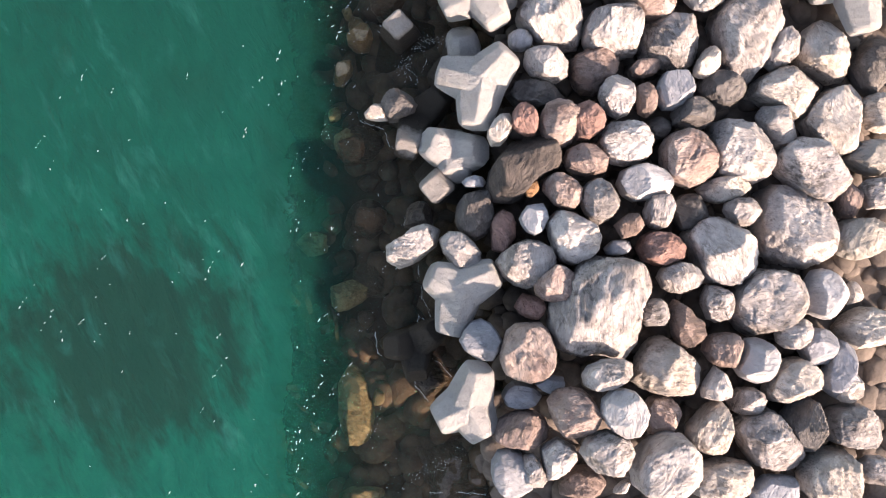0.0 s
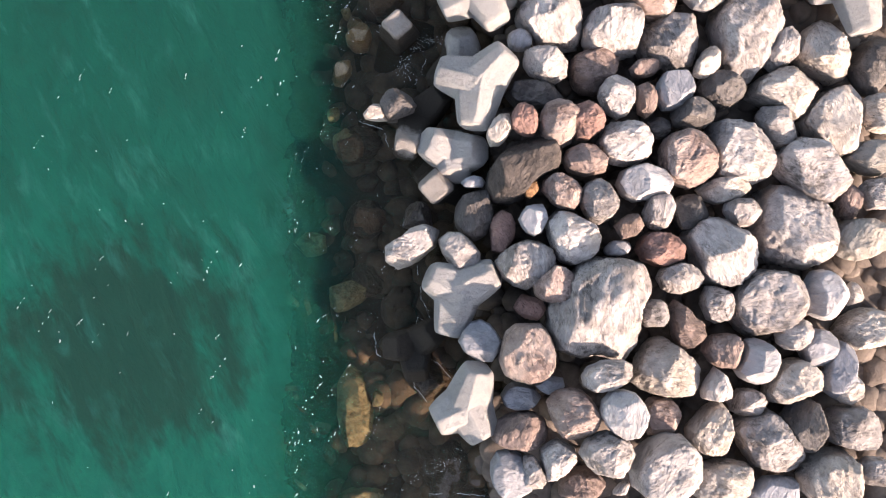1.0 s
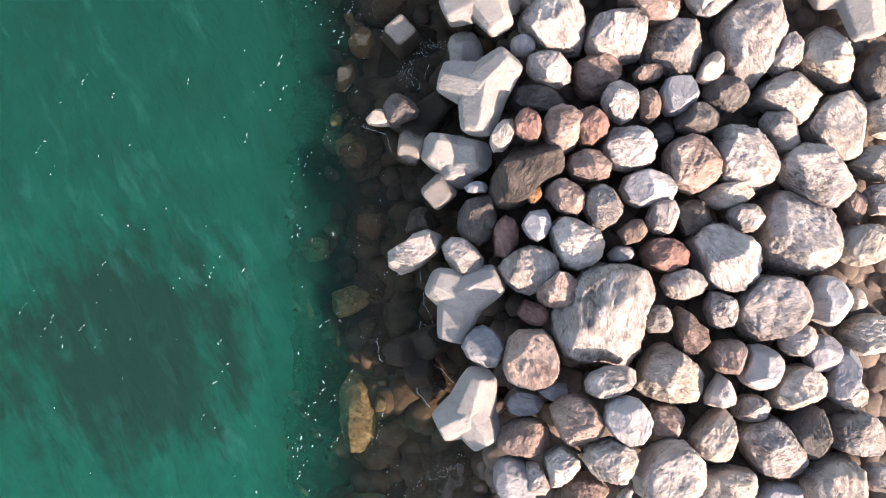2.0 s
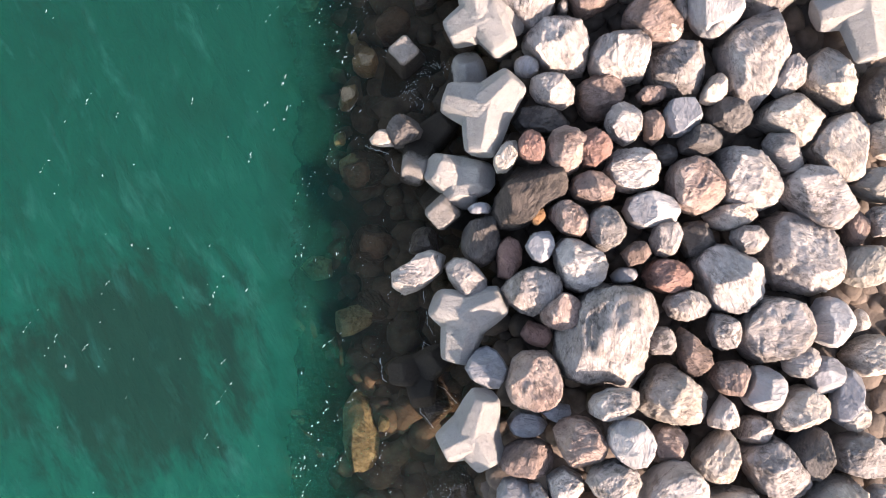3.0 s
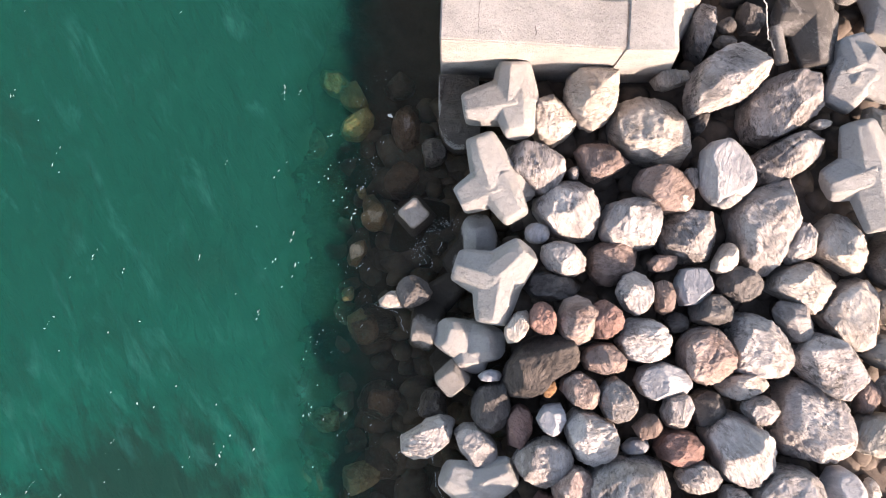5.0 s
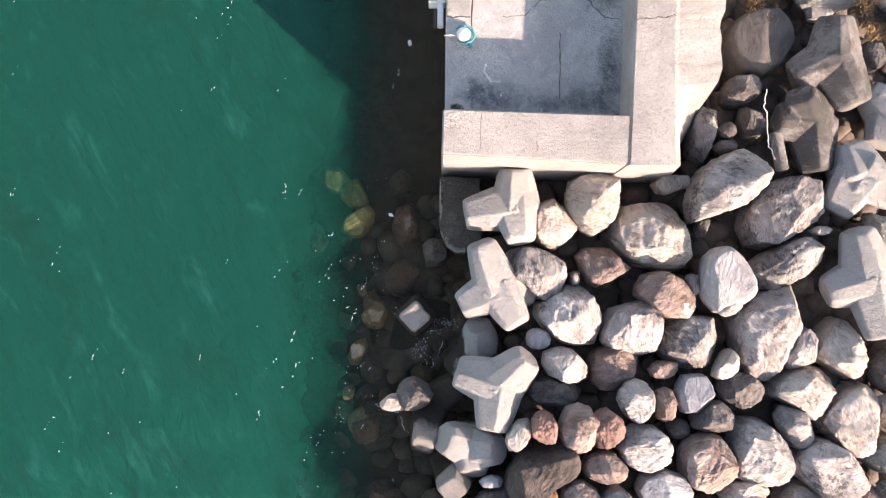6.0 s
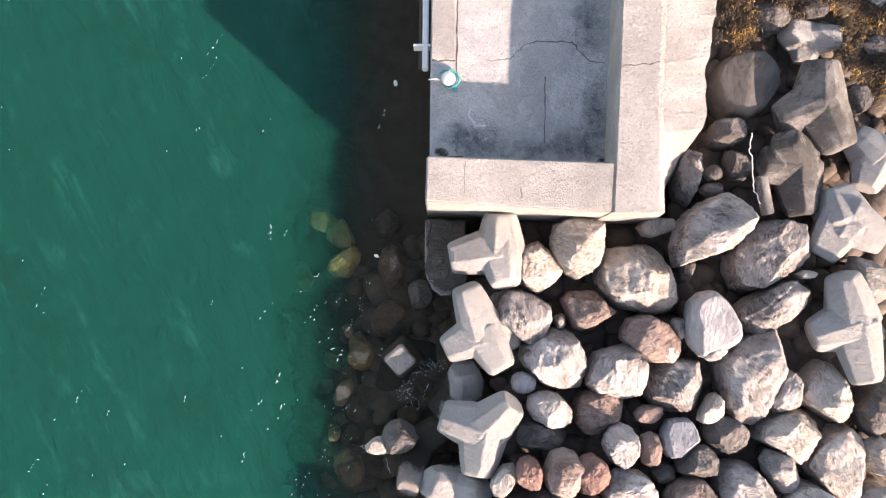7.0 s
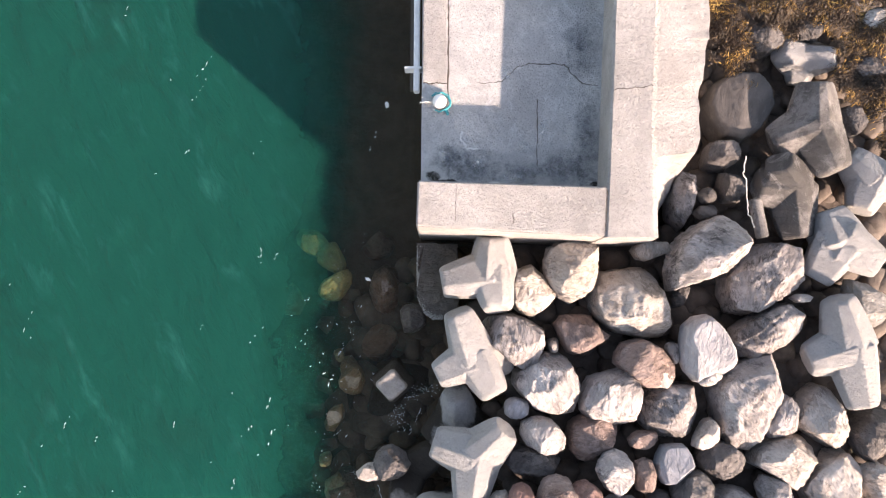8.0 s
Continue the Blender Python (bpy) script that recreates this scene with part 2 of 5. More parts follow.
    return s.m


def plain_material(name, colour, second, scale, rough=0.8, bump=0.01):
    s = Mat(name)
    v = s.coords(False)
    col = s.mix(s.noise(v, scale, 6, 0.65), colour, second)
    return s.done(col, rough, s.bump(s.noise(v, scale * 4, 6, 0.7, 0.2, 0.8), 0.7, bump))


WATER = water_material()


def seabed_material():
    """Green silt that gives way to dark brown stony ground towards the breakwater."""
    s = Mat("seabed_silt")
    v = s.coords(False)
    sep, shelf = s.n("ShaderNodeSeparateXYZ"), s.n("ShaderNodeMapRange", From_Min=-4.0, From_Max=-1.4)
    s.link(v, sep.inputs[0])
    s.link(s.math("ADD", sep.outputs[0], s.math("MULTIPLY", s.noise(v, 0.7, 2, 0.5, 0.2, 0.8), 1.0)), shelf.inputs["Value"])
    silt = s.mix(s.noise(v, 0.45, 6, 0.65), (0.003, 0.07, 0.052), (0.003, 0.055, 0.042))
    stony = s.mix(s.noise(v, 2.5, 8, 0.75), (0.075, 0.057, 0.045), (0.04, 0.031, 0.025))
    return s.done(s.mix(shelf.outputs[0], silt, stony), 0.9, s.bump(s.noise(v, 3, 8, 0.7, 0.2, 0.8), 0.8, 0.08))


SEABED = seabed_material()
WEED = plain_material("dark_seagrass", (0.022, 0.03, 0.022), (0.035, 0.05, 0.035), 0.9, bump=0.05)
FOAM_GLINT = plain_material("foam_glint_white", (0.8, 0.82, 0.82), (0.7, 0.75, 0.75), 5.0, 0.5)
SUNKEN = plain_material("sunken_stone", (0.12, 0.097, 0.081), (0.055, 0.045, 0.038), 2.2, 0.6, 0.05)
# Dark brown base includes the shade of the gaps between boulders.
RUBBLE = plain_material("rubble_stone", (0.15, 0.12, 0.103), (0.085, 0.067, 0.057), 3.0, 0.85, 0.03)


def wrack_material():
    s = Mat("golden_wrack")
    geo, ramp = s.n("ShaderNodeNewGeometry"), s.n("ShaderNodeValToRGB")
    for pos, col in ((0.55, (0.05, 0.03, 0.015, 1)), (0.85, (0.36, 0.21, 0.06, 1))):
        ramp.color_ramp.elements.new(pos).color = col
    ramp.color_ramp.elements[0].color, ramp.color_ramp.elements[-1].color = (0.022, 0.014, 0.01, 1), (0.75, 0.45, 0.12, 1)
    tuft = s.noise(geo.outputs["Position"], 1.7, 4, 0.6, 0.40, 0.62, 0.3)
    s.link(s.math("MULTIPLY", geo.outputs["Random Per Island"], s.math("ADD", s.math("MULTIPLY", tuft, 0.6), 0.5)), ramp.inputs[0])
    return s.done(ramp.outputs[0], 0.5)


KELP = wrack_material()
CRUST = plain_material("barnacle_crust", (0.40, 0.39, 0.37), (0.2, 0.19, 0.18), 18.0, 0.9, 0.01)
SALT = Mat("salt_bloom").done((0.7, 0.69, 0.67), 0.9)
PAINT = plain_material("white_paint", (0.72, 0.71, 0.70), (0.60, 0.59, 0.58), 6.0, 0.5, 0.003)
ROPE_BLUE = plain_material("turquoise_rope", (0.05, 0.42, 0.45), (0.03, 0.28, 0.32), 30.0, 0.8, 0.003)
ROPE_WHITE = plain_material("bleached_rope", (0.70, 0.68, 0.64), (0.5, 0.47, 0.43), 25.0, 0.85, 0.003)


# ---- builders ----
def mesh_object(name, verts, faces, material, parent=None, smooth=False):
    me = bpy.data.meshes.new(name)
    me.from_pydata([tuple(v) for v in verts], [], [tuple(f) for f in faces])
    me.materials.append(material)
    if smooth:
        me.polygons.foreach_set("use_smooth", [True] * len(me.polygons))
    me.update()
    ob = new(name, me)
    ob.parent = parent
    return ob


def part(name, bm, material, parent, label="", smooth=False):
    me = bpy.data.meshes.new(name)
    bmesh.ops.recalc_face_normals(bm, faces=bm.faces)
    bm.to_mesh(me)
    bm.free()
    me.materials.append(material)
    if smooth:
        me.polygons.foreach_set("use_smooth", [True] * len(me.polygons))
    ob = new(name, me)
    ob.parent = parent
    return tagged(ob, label)


def ball(sub):
    bm = bmesh.new()
    bmesh.ops.create_icosphere(bm, subdivisions=sub, radius=1)
    v = np.array([p.co[:] for p in bm.verts])
    f = [[p.index for p in q.verts] for q in bm.faces]
    bm.free()
    return v, f


BALL_FINE, BALL_MID, BALL_LOW = ball(5), ball(3), ball(2)


def stone_points(dirs, radii, height, seed, cuts=7, grain=1.0, blunt=(0.26, 0.5)):
    """A broken stone: half-widths all round, a blunt profile, a few broad broken faces, ledges along its bedding, and a chipped skin. Its top lies at z = 0."""
    rng = np.random.RandomState(seed)
    n = len(radii)
    r = np.array(radii)
    step = 2 * np.pi / n
    az = np.mod(np.arctan2(dirs[:, 1], dirs[:, 0]), 2 * np.pi)
    k = np.minimum((az / step).astype(int), n - 1)
    a = az - k * step
    r1, r2 = r[k], r[(k + 1) % n]
    chord = r1 * r2 * np.sin(step) / (r1 * np.sin(a) + r2 * np.sin(step - a) + 1e-9)
    rad = chord
    size = r.mean()
    flat = np.hypot(dirs[:, 0], dirs[:, 1])
    e = rng.uniform(*blunt)
    s = (flat ** (2 / e) + np.abs(dirs[:, 2]) ** (2 / e)) ** (-e / 2)
    ce, se = s * flat, s * dirs[:, 2]
    p = np.stack([rad * ce * np.cos(az), rad * ce * np.sin(az), np.where(se > 0, 0.55, 0.85) * height * se], 1)
    p[:, :2] *= (1 + 0.12 * np.clip(-1.6 * se, 0, 1))[:, None]
    turn = rng.uniform(0, 2 * np.pi)
    for i in range(cuts):
        nz = rng.uniform(0.35, 0.8) if i < cuts - 2 else rng.uniform(0.88, 1.0)
        t = turn + i * 2.4 + rng.uniform(-0.5, 0.5)
        nrm = np.array([np.cos(t) * np.sqrt(1 - nz * nz), np.sin(t) * np.sqrt(1 - nz * nz), nz])
        d = p @ nrm
        over = np.maximum(d - d.max() * rng.uniform(0.66, 0.88), 0)
        p -= np.outer(over, nrm)
    out = p / (np.linalg.norm(p, axis=1)[:, None] + 1e-9)
    off = rng.uniform(-50, 50, 3)
    q = p / size
    lay = rng.normal(size=3)
    lay /= np.linalg.norm(lay)
    along = q @ lay
    bent = q + np.outer(along, lay) * 2.2
    lump = np.array([noise.fractal(Vector(c * 1.3 + off), 0.9, 2.1, 3) for c in q])
    chip = np.array([noise.fractal(Vector(b * 3.4 - off), 0.55, 2.2, 4) for b in bent])
    vein = np.array([abs(noise.noise(Vector(b * 1.7 + off))) for b in bent])
    led = along * rng.uniform(1.6, 3.2) + 0.5 * lump
    led = led - np.floor(led)
    ledge = np.where(led < 0.85, led / 0.85, (1 - led) / 0.15) - 0.5
    rough = 0.5 * lump + 0.40 * chip - 1.25 * np.maximum(0.10 - vein, 0) * 5 + 0.42 * ledge
    p += out * (rough * 0.075 * size * grain)[:, None]
    p[:, 2] -= p[:, 2].max()
    return p


def boulder(kind, x, y, top, height, seed, radii):
    name = {"c": "concrete_lump"}.get(kind, "boulder")
    dirs, faces = BALL_FINE if max(radii) > 0.3 else BALL_MID
    smooth_kind = kind in "bose"
    pts = stone_points(dirs, radii, height, seed, (2 if kind == "s" else 4) if smooth_kind else 7, 0.35 if smooth_kind else 1.0, (0.55, 0.8) if smooth_kind else (0.3, 0.6))
    ob = mesh_object(name, pts, faces, STONE[kind], smooth=True)
    ob.location = (x, y, top)
    return tagged(ob, STONE_LABEL[kind], "concrete" if kind == "c" else "boulder", "breakwater boulders")


def tetrapod(x, y, z, legs, girth, chamfer, label, skin=CONCRETE, roll=0.0):
    """A cast four-legged armour block: the ways and reach of its legs; a fourth one not given stands down into the slope."""
    ways = [Vector(w) for w in legs]
    if len(ways) == 3:
        ways.append(Vector((0.08, 0.12, -0.9)))
    block = new("tetrapod")
    block.location = (x, y, z)
    for way in ways:
        reach, w = way.length, way.normalized()
        u = (Vector((0, 0, 1)) - w * w.z)
        u = u.normalized() if u.length > 0.45 else Vector((0.75, 0.66, 0)).cross(w).normalized()
        v = w.cross(u)
        bm = bmesh.new()
        rings = []
        for d, r in ((-0.1, 0.48), (0.02, 0.57), (reach * 0.4, 0.50), (reach * 0.75, 0.42), (reach - 0.04, 0.36), (reach + 0.02, 0.31)):
            corners = [roll + math.pi / 4 + k * math.pi / 2 + s for k in range(4) for s in (-chamfer, chamfer)]
            rings.append([bm.verts.new(w * d + (u * math.cos(t) + v * math.sin(t)) * r * girth) for t in corners])
        for p, q in zip(rings, rings[1:]):
            for i in range(8):
                bm.faces.new((p[i], p[(i + 1) % 8], q[(i + 1) % 8], q[i]))
        bm.faces.new(rings[-1])
        bm.faces.new(rings[0][::-1])
        bmesh.ops.recalc_face_normals(bm, faces=bm.faces)
        edges = [e for e in bm.edges if e.calc_face_angle(0) > 0.3]
        bmesh.ops.bevel(bm, geom=edges, offset=0.025, segments=2, affect="EDGES", profile=0.5)
        part("leg", bm, skin, block)
    return tagged(block, label, "tetrapod", "concrete armour blocks")


def prism(poly, z0, z1, bevel=0.0):
    bm = bmesh.new()
    low = [bm.verts.new((x, y, z0)) for x, y in poly]
    top = [bm.verts.new((x, y, z1)) for x, y in poly]
    n = len(poly)
    bm.faces.new(low[::-1])
    bm.faces.new(top)
    for i in range(n):
        bm.faces.new((low[i], low[(i + 1) % n], top[(i + 1) % n], top[i]))
    if bevel:
        bmesh.ops.bevel(bm, geom=[e for e in bm.edges], offset=bevel, segments=3, affect="EDGES")
    return bm


def tube(points, radius, sides=6):
    bm = bmesh.new()
    rings = []
    for i, p in enumerate(points):
        w = (Vector(points[min(i + 1, len(points) - 1)]) - Vector(points[max(i - 1, 0)])).normalized()
        u = w.orthogonal().normalized() if abs(w.z) > 0.9 else Vector((-w.y, w.x, 0)).normalized()
        v = w.cross(u)
        rings.append([bm.verts.new(Vector(p) + (u * math.cos(t) + v * math.sin(t)) * radius) for t in [k * 2 * math.pi / sides for k in range(sides)]])
    for p, q in zip(rings, rings[1:]):
        for i in range(sides):
            bm.faces.new((p[i], p[(i + 1) % sides], q[(i + 1) % sides], q[i]))
    bm.faces.new(rings[0][::-1])
    bm.faces.new(rings[-1])
    return bm


# ---- sea and ground ----
SEA = -0.45                           # water level


def bank_height(x, y):
    """Cross-section of sea floor and breakwater core."""
    xs = (-2000, -60, -9, -4.5, -2.0, 0.0, 1.5, 13.0, 20.0, 60.0, 2000)
    zs = (-30, -8, -3.4, -2.0, -1.1, -0.8, -0.7, -0.7, -4.0, -9.0, -30)
    return float(np.interp(x, xs, zs))


gx = np.concatenate([[-2000, -400, -100, -40], np.arange(-20, 22, 0.5), [40, 100, 400, 2000]])
gy = np.concatenate([[-2000, -400, -100, -30], np.arange(-14, 24, 0.5), [40, 100, 400, 2000]])
gv = [(x, y, bank_height(x, y) + 0.12 * noise.fractal(Vector((x * 0.7, y * 0.7, 3)), 0.8, 2, 4)) for y in gy for x in gx]
gf = [(j * len(gx) + i, j * len(gx) + i + 1, (j + 1) * len(gx) + i + 1, (j + 1) * len(gx) + i) for j in range(len(gy) - 1) for i in range(len(gx) - 1)]
tagged(mesh_object("ground", gv, gf, SEABED, smooth=True), "green silty sea floor rising to the breakwater core", "sea floor", kind="structure")
cx, cy = np.arange(-1.6, 12.2, 0.4), np.arange(-13.0, 17.6, 0.5)
# South of y = -5.9 an unseen ridge is added to shade the shallows.
cv = [(x, y, float(np.interp(x, (-1.6, -0.4, 1.5, 13.6), (-3.2, -1.9, -0.35, -0.1))) - (2.5 if y > 8.8 and x < 5.0 else 0.0) + float(np.interp(y, (-6.6, -5.9), (1.0, 0.0)) * np.interp(x, (0.9, 1.9), (0.0, 1.75))) + 0.12 * noise.fractal(Vector((x, y, 9)), 0.8, 2, 4)) for y in cy for x in cx]
cf = [(j * len(cx) + i, j * len(cx) + i + 1, (j + 1) * len(cx) + i + 1, (j + 1) * len(cx) + i) for j in range(len(cy) - 1) for i in range(len(cx) - 1)]
tagged(mesh_object("breakwater_core", cv, cf, RUBBLE, smooth=True), "gritty core of the breakwater, coloured dark for the shade under the boulders", "ground", kind="structure")
water = mesh_object("water", [(-2500, -2500, SEA), (2500, -2500, SEA), (2500, 2500, SEA), (-2500, 2500, SEA)], [(0, 1, 2, 3)], WATER)
tagged(water, "rippled teal green sea water, clearer near the stones", "sea", kind="structure")


def seagrass_bed(x, y, w, h, count, seed):
    """Long ribbon leaves, thick in the middle of the bed and thinning out at its rim."""
    rng = np.random.RandomState(seed)
    verts, polys = [], []
    for _ in range(count):
        px, py = rng.normal(x, w), rng.normal(y, h)
        if noise.noise(Vector((px * 0.8, py * 0.5, seed))) < -0.2:
            continue
        z, a, ln, wd = bank_height(px, py) - 0.05, rng.normal(2.0, 0.5), rng.uniform(0.3, 0.8), rng.uniform(0.03, 0.07)
        u, s = np.array((math.cos(a), math.sin(a), 0.35)) * ln, np.array((-math.sin(a), math.cos(a), 0)) * wd
        k = len(verts)
        c = np.array((px, py, z))
        verts += [c - s, c + s, c + u * 0.5 + s + (0, 0, 0.08), c + u * 0.5 - s + (0, 0, 0.08), c + u]
        polys += [(k, k + 1, k + 2, k + 3), (k + 3, k + 2, k + 4)]
    return tagged(mesh_object("seagrass_bed", verts, polys, WEED), "dark green seagrass bed on the sea floor", "seagrass", kind="stuff")


# ---- quay ----
def build_quay():
    quay = new("quay")
    quay.location = (0, 0, 0)
    part("deck", prism([(-0.50, 9.45), (3.28, 9.3), (3.80, 21.0), (-0.38, 21.0)], -3.0, 1.275), DECK, quay, "sunken deck of stained grey concrete with damp patches")
    part("front_parapet", prism([(-0.575, 8.69), (3.14, 8.475), (3.20, 9.48), (-0.545, 9.61)], -2.5, 2.42, 0.035), QUAY, quay, "thick pale concrete parapet with a rounded edge")
    bm = bmesh.new()
    rows = []
    line = np.array(((8.47, 3.145, 4.16, 4.5, 0.10), (9.3, 3.195, 4.15, 4.85, 0.10), (9.95, 3.23, 4.16, 5.15, 0.40), (10.2, 3.24, 4.16, 5.02, 2.22), (10.6, 3.262, 4.16, 5.12, 2.22), (11.3, 3.30, 4.19, 5.10, 2.18), (12.0, 3.335, 4.22, 5.24, 2.22), (12.5, 3.36, 4.25, 5.33, 2.22), (15.0, 3.49, 4.36, 5.53, 2.22), (21.0, 3.79, 4.66, 5.9, 2.22)))
    rng = np.random.RandomState(8)
    for y in sorted(set(np.arange(8.47, 21, 0.2)) | set(line[:, 0])):
        xi, xc, xf, zf = (float(np.interp(y, line[:, 0], line[:, k])) for k in (1, 2, 3, 4))
        chip = 0.09 * noise.fractal(Vector((y * 1.3, 4, 0)), 0.6, 2.2, 4) + rng.uniform(-0.015, 0.015)
        xf, zf = xf + chip, zf + (0.5 * chip if y > 10.2 else 0)
        rows.append([bm.verts.new(p) for p in ((xi, y, -2.5), (xi, y, 2.37), (xi + 0.05, y, 2.42), (xc - 0.06, y, 2.42), (xc + 0.04, y, 2.37), (xf, y, zf), (xf + 0.1, y, -2.5))])
    for p, q in zip(rows, rows[1:]):
        for i in range(7):
            bm.faces.new((p[i], p[(i + 1) % 7], q[(i + 1) % 7], q[i]))
    bm.faces.new(rows[0][::-1])
    bm.faces.new(rows[-1])
    part("side_parapet", bm, QUAY, quay, "broad parapet with a battered outer face")
    part("kerb", prism([(-0.46, 11.86), (0.03, 11.86), (0.09, 21.0), (-0.38, 21.0)], 1.265, 1.32, 0.015), QUAY, quay, "low pale kerb strip along the edge")
    return tagged(quay, "pale concrete quay head with a parapet round a sunken deck", "quay")


build_quay()

# ---- stones ----
boulder("l", -0.87, 0.48, 0.95, 1.05, 1, (0.49, 0.67, 0.55, 0.39, 0.27, 0.32, 0.55, 0.62, 0.54, 0.38, 0.32, 0.34))
boulder("l", 0.22, 0.33, 1.08, 1.0, 2, (0.41, 0.33, 0.34, 0.42, 0.51, 0.54, 0.38, 0.31, 0.32, 0.42, 0.56, 0.49))
boulder("d", 0.53, 1.16, 0.96, 0.75, 3, (0.41, 0.42, 0.60, 0.49, 0.47, 0.42, 0.41, 0.44, 0.49, 0.54, 0.48, 0.41))
boulder("b", 0.52, 1.86, 0.76, 0.30, 4, (0.26, 0.20, 0.14, 0.14, 0.14, 0.19, 0.28, 0.23, 0.14, 0.12, 0.13, 0.22))
boulder("r", 1.13, 0.79, 1.03, 0.56, 5, (0.26, 0.31, 0.39, 0.44, 0.36, 0.30, 0.25, 0.28, 0.45, 0.47, 0.33, 0.29))
boulder("b", 0.63, -1.58, 1.23, 0.70, 6, (0.44, 0.39, 0.41, 0.46, 0.45, 0.44, 0.46, 0.40, 0.37, 0.42, 0.49, 0.44))
boulder("b", 1.23, -4.36, 1.48, 0.72, 7, (0.37, 0.35, 0.45, 0.49, 0.51, 0.44, 0.39, 0.40, 0.44, 0.50, 0.48, 0.52))
boulder("g", 1.70, -4.29, 1.44, 0.45, 8, (0.22, 0.20, 0.24, 0.34, 0.37, 0.25, 0.20, 0.22, 0.31, 0.31, 0.33, 0.32))
boulder("l", 2.15, 5.46, 1.29, 1.00, 9, (0.71, 0.67, 0.68, 0.68, 0.60, 0.52, 0.53, 0.63, 0.63, 0.54, 0.51, 0.56, 0.59, 0.69, 0.83, 0.77))
boulder("b", 1.53, 4.94, 0.89, 0.41, 10, (0.27, 0.28, 0.22, 0.23, 0.25, 0.28, 0.26, 0.27, 0.25, 0.23, 0.24, 0.27))
boulder("l", 2.08, 4.38, 1.27, 0.65, 11, (0.44, 0.35, 0.35, 0.36, 0.41, 0.50, 0.43, 0.38, 0.32, 0.36, 0.41, 0.49))
boulder("l", 3.54, 5.17, 1.30, 0.92, 12, (0.60, 0.65, 0.77, 0.60, 0.50, 0.49, 0.55, 0.55, 0.59, 0.64, 0.60, 0.55, 0.56, 0.59, 0.68, 0.59))
boulder("m", 3.17, 4.32, 0.96, 0.83, 13, (0.50, 0.63, 0.52, 0.45, 0.47, 0.52, 0.52, 0.54, 0.56, 0.51, 0.48, 0.43))
boulder("m", 4.22, 4.28, 1.02, 0.38, 14, (0.30, 0.31, 0.20, 0.17, 0.20, 0.24, 0.31, 0.29, 0.21, 0.18, 0.18, 0.23))
boulder("t", 4.51, 5.64, 1.15, 0.48, 15, (0.35, 0.38, 0.24, 0.20, 0.23, 0.39, 0.42, 0.29, 0.23, 0.23, 0.30, 0.34))
boulder("g", 4.80, 4.86, 1.14, 0.94, 16, (0.62, 0.65, 0.75, 0.60, 0.57, 0.62, 0.72, 0.66, 0.60, 0.59, 0.56, 0.53, 0.55, 0.59, 0.66, 0.63))
boulder("d", 1.84, 3.79, 0.89, 0.69, 17, (0.66, 0.42, 0.29, 0.28, 0.36, 0.50, 0.56, 0.43, 0.32, 0.30, 0.33, 0.51))
boulder("r", 1.59, 3.11, 1.56, 0.49, 18, (0.27, 0.26, 0.30, 0.34, 0.33, 0.29, 0.27, 0.30, 0.29, 0.32, 0.37, 0.29))
boulder("p", 2.33, 3.06, 1.64, 0.71, 19, (0.40, 0.42, 0.48, 0.49, 0.47, 0.40, 0.41, 0.40, 0.50, 0.50, 0.45, 0.40))
boulder("r", 2.91, 3.08, 1.55, 0.58, 20, (0.36, 0.36, 0.34, 0.41, 0.38, 0.36, 0.30, 0.32, 0.43, 0.38, 0.32, 0.36))
boulder("t", 1.06, 2.92, 1.35, 0.45, 21, (0.23, 0.31, 0.38, 0.30, 0.23, 0.20, 0.24, 0.29, 0.36, 0.30, 0.23, 0.20))
boulder("k", 1.59, 2.10, 1.48, 1.08, 22, (0.70, 0.82, 0.86, 0.73, 0.60, 0.56, 0.55, 0.58, 0.69, 0.82, 0.88, 0.72, 0.53, 0.38, 0.35, 0.41))
boulder("o", 1.71, 1.65, 1.27, 0.27, 23, (0.16, 0.16, 0.21, 0.18, 0.17, 0.15, 0.15, 0.16, 0.20, 0.20, 0.15, 0.15))
boulder("l", 3.58, 3.64, 1.38, 0.64, 24, (0.35, 0.37, 0.42, 0.45, 0.43, 0.38, 0.37, 0.34, 0.39, 0.45, 0.43, 0.36))
boulder("m", 4.19, 3.56, 1.30, 0.46, 25, (0.23, 0.23, 0.33, 0.35, 0.33, 0.25, 0.20, 0.21, 0.32, 0.37, 0.30, 0.25))
boulder("b", 4.83, 3.78, 1.22, 0.64, 26, (0.40, 0.40, 0.45, 0.39, 0.42, 0.37, 0.37, 0.40, 0.46, 0.39, 0.36, 0.40))
boulder("l", 3.74, 2.64, 1.46, 0.80, 27, (0.54, 0.51, 0.47, 0.44, 0.50, 0.52, 0.55, 0.51, 0.47, 0.45, 0.48, 0.55))
boulder("m", 2.87, 2.26, 1.49, 0.61, 28, (0.46, 0.35, 0.35, 0.32, 0.35, 0.42, 0.45, 0.41, 0.32, 0.32, 0.33, 0.47))
boulder("d", 4.53, 3.01, 0.89, 0.38, 29, (0.24, 0.26, 0.21, 0.22, 0.23, 0.28, 0.23, 0.21, 0.25, 0.23, 0.24, 0.24))
boulder("p", 5.10, 2.29, 1.45, 0.94, 30, (0.53, 0.54, 0.55, 0.63, 0.62, 0.61, 0.62, 0.59, 0.54, 0.57, 0.60, 0.54, 0.58, 0.57, 0.58, 0.60))
boulder("d", 5.23, 3.27, 1.30, 0.60, 31, (0.42, 0.40, 0.38, 0.31, 0.33, 0.38, 0.44, 0.43, 0.34, 0.31, 0.34, 0.40))
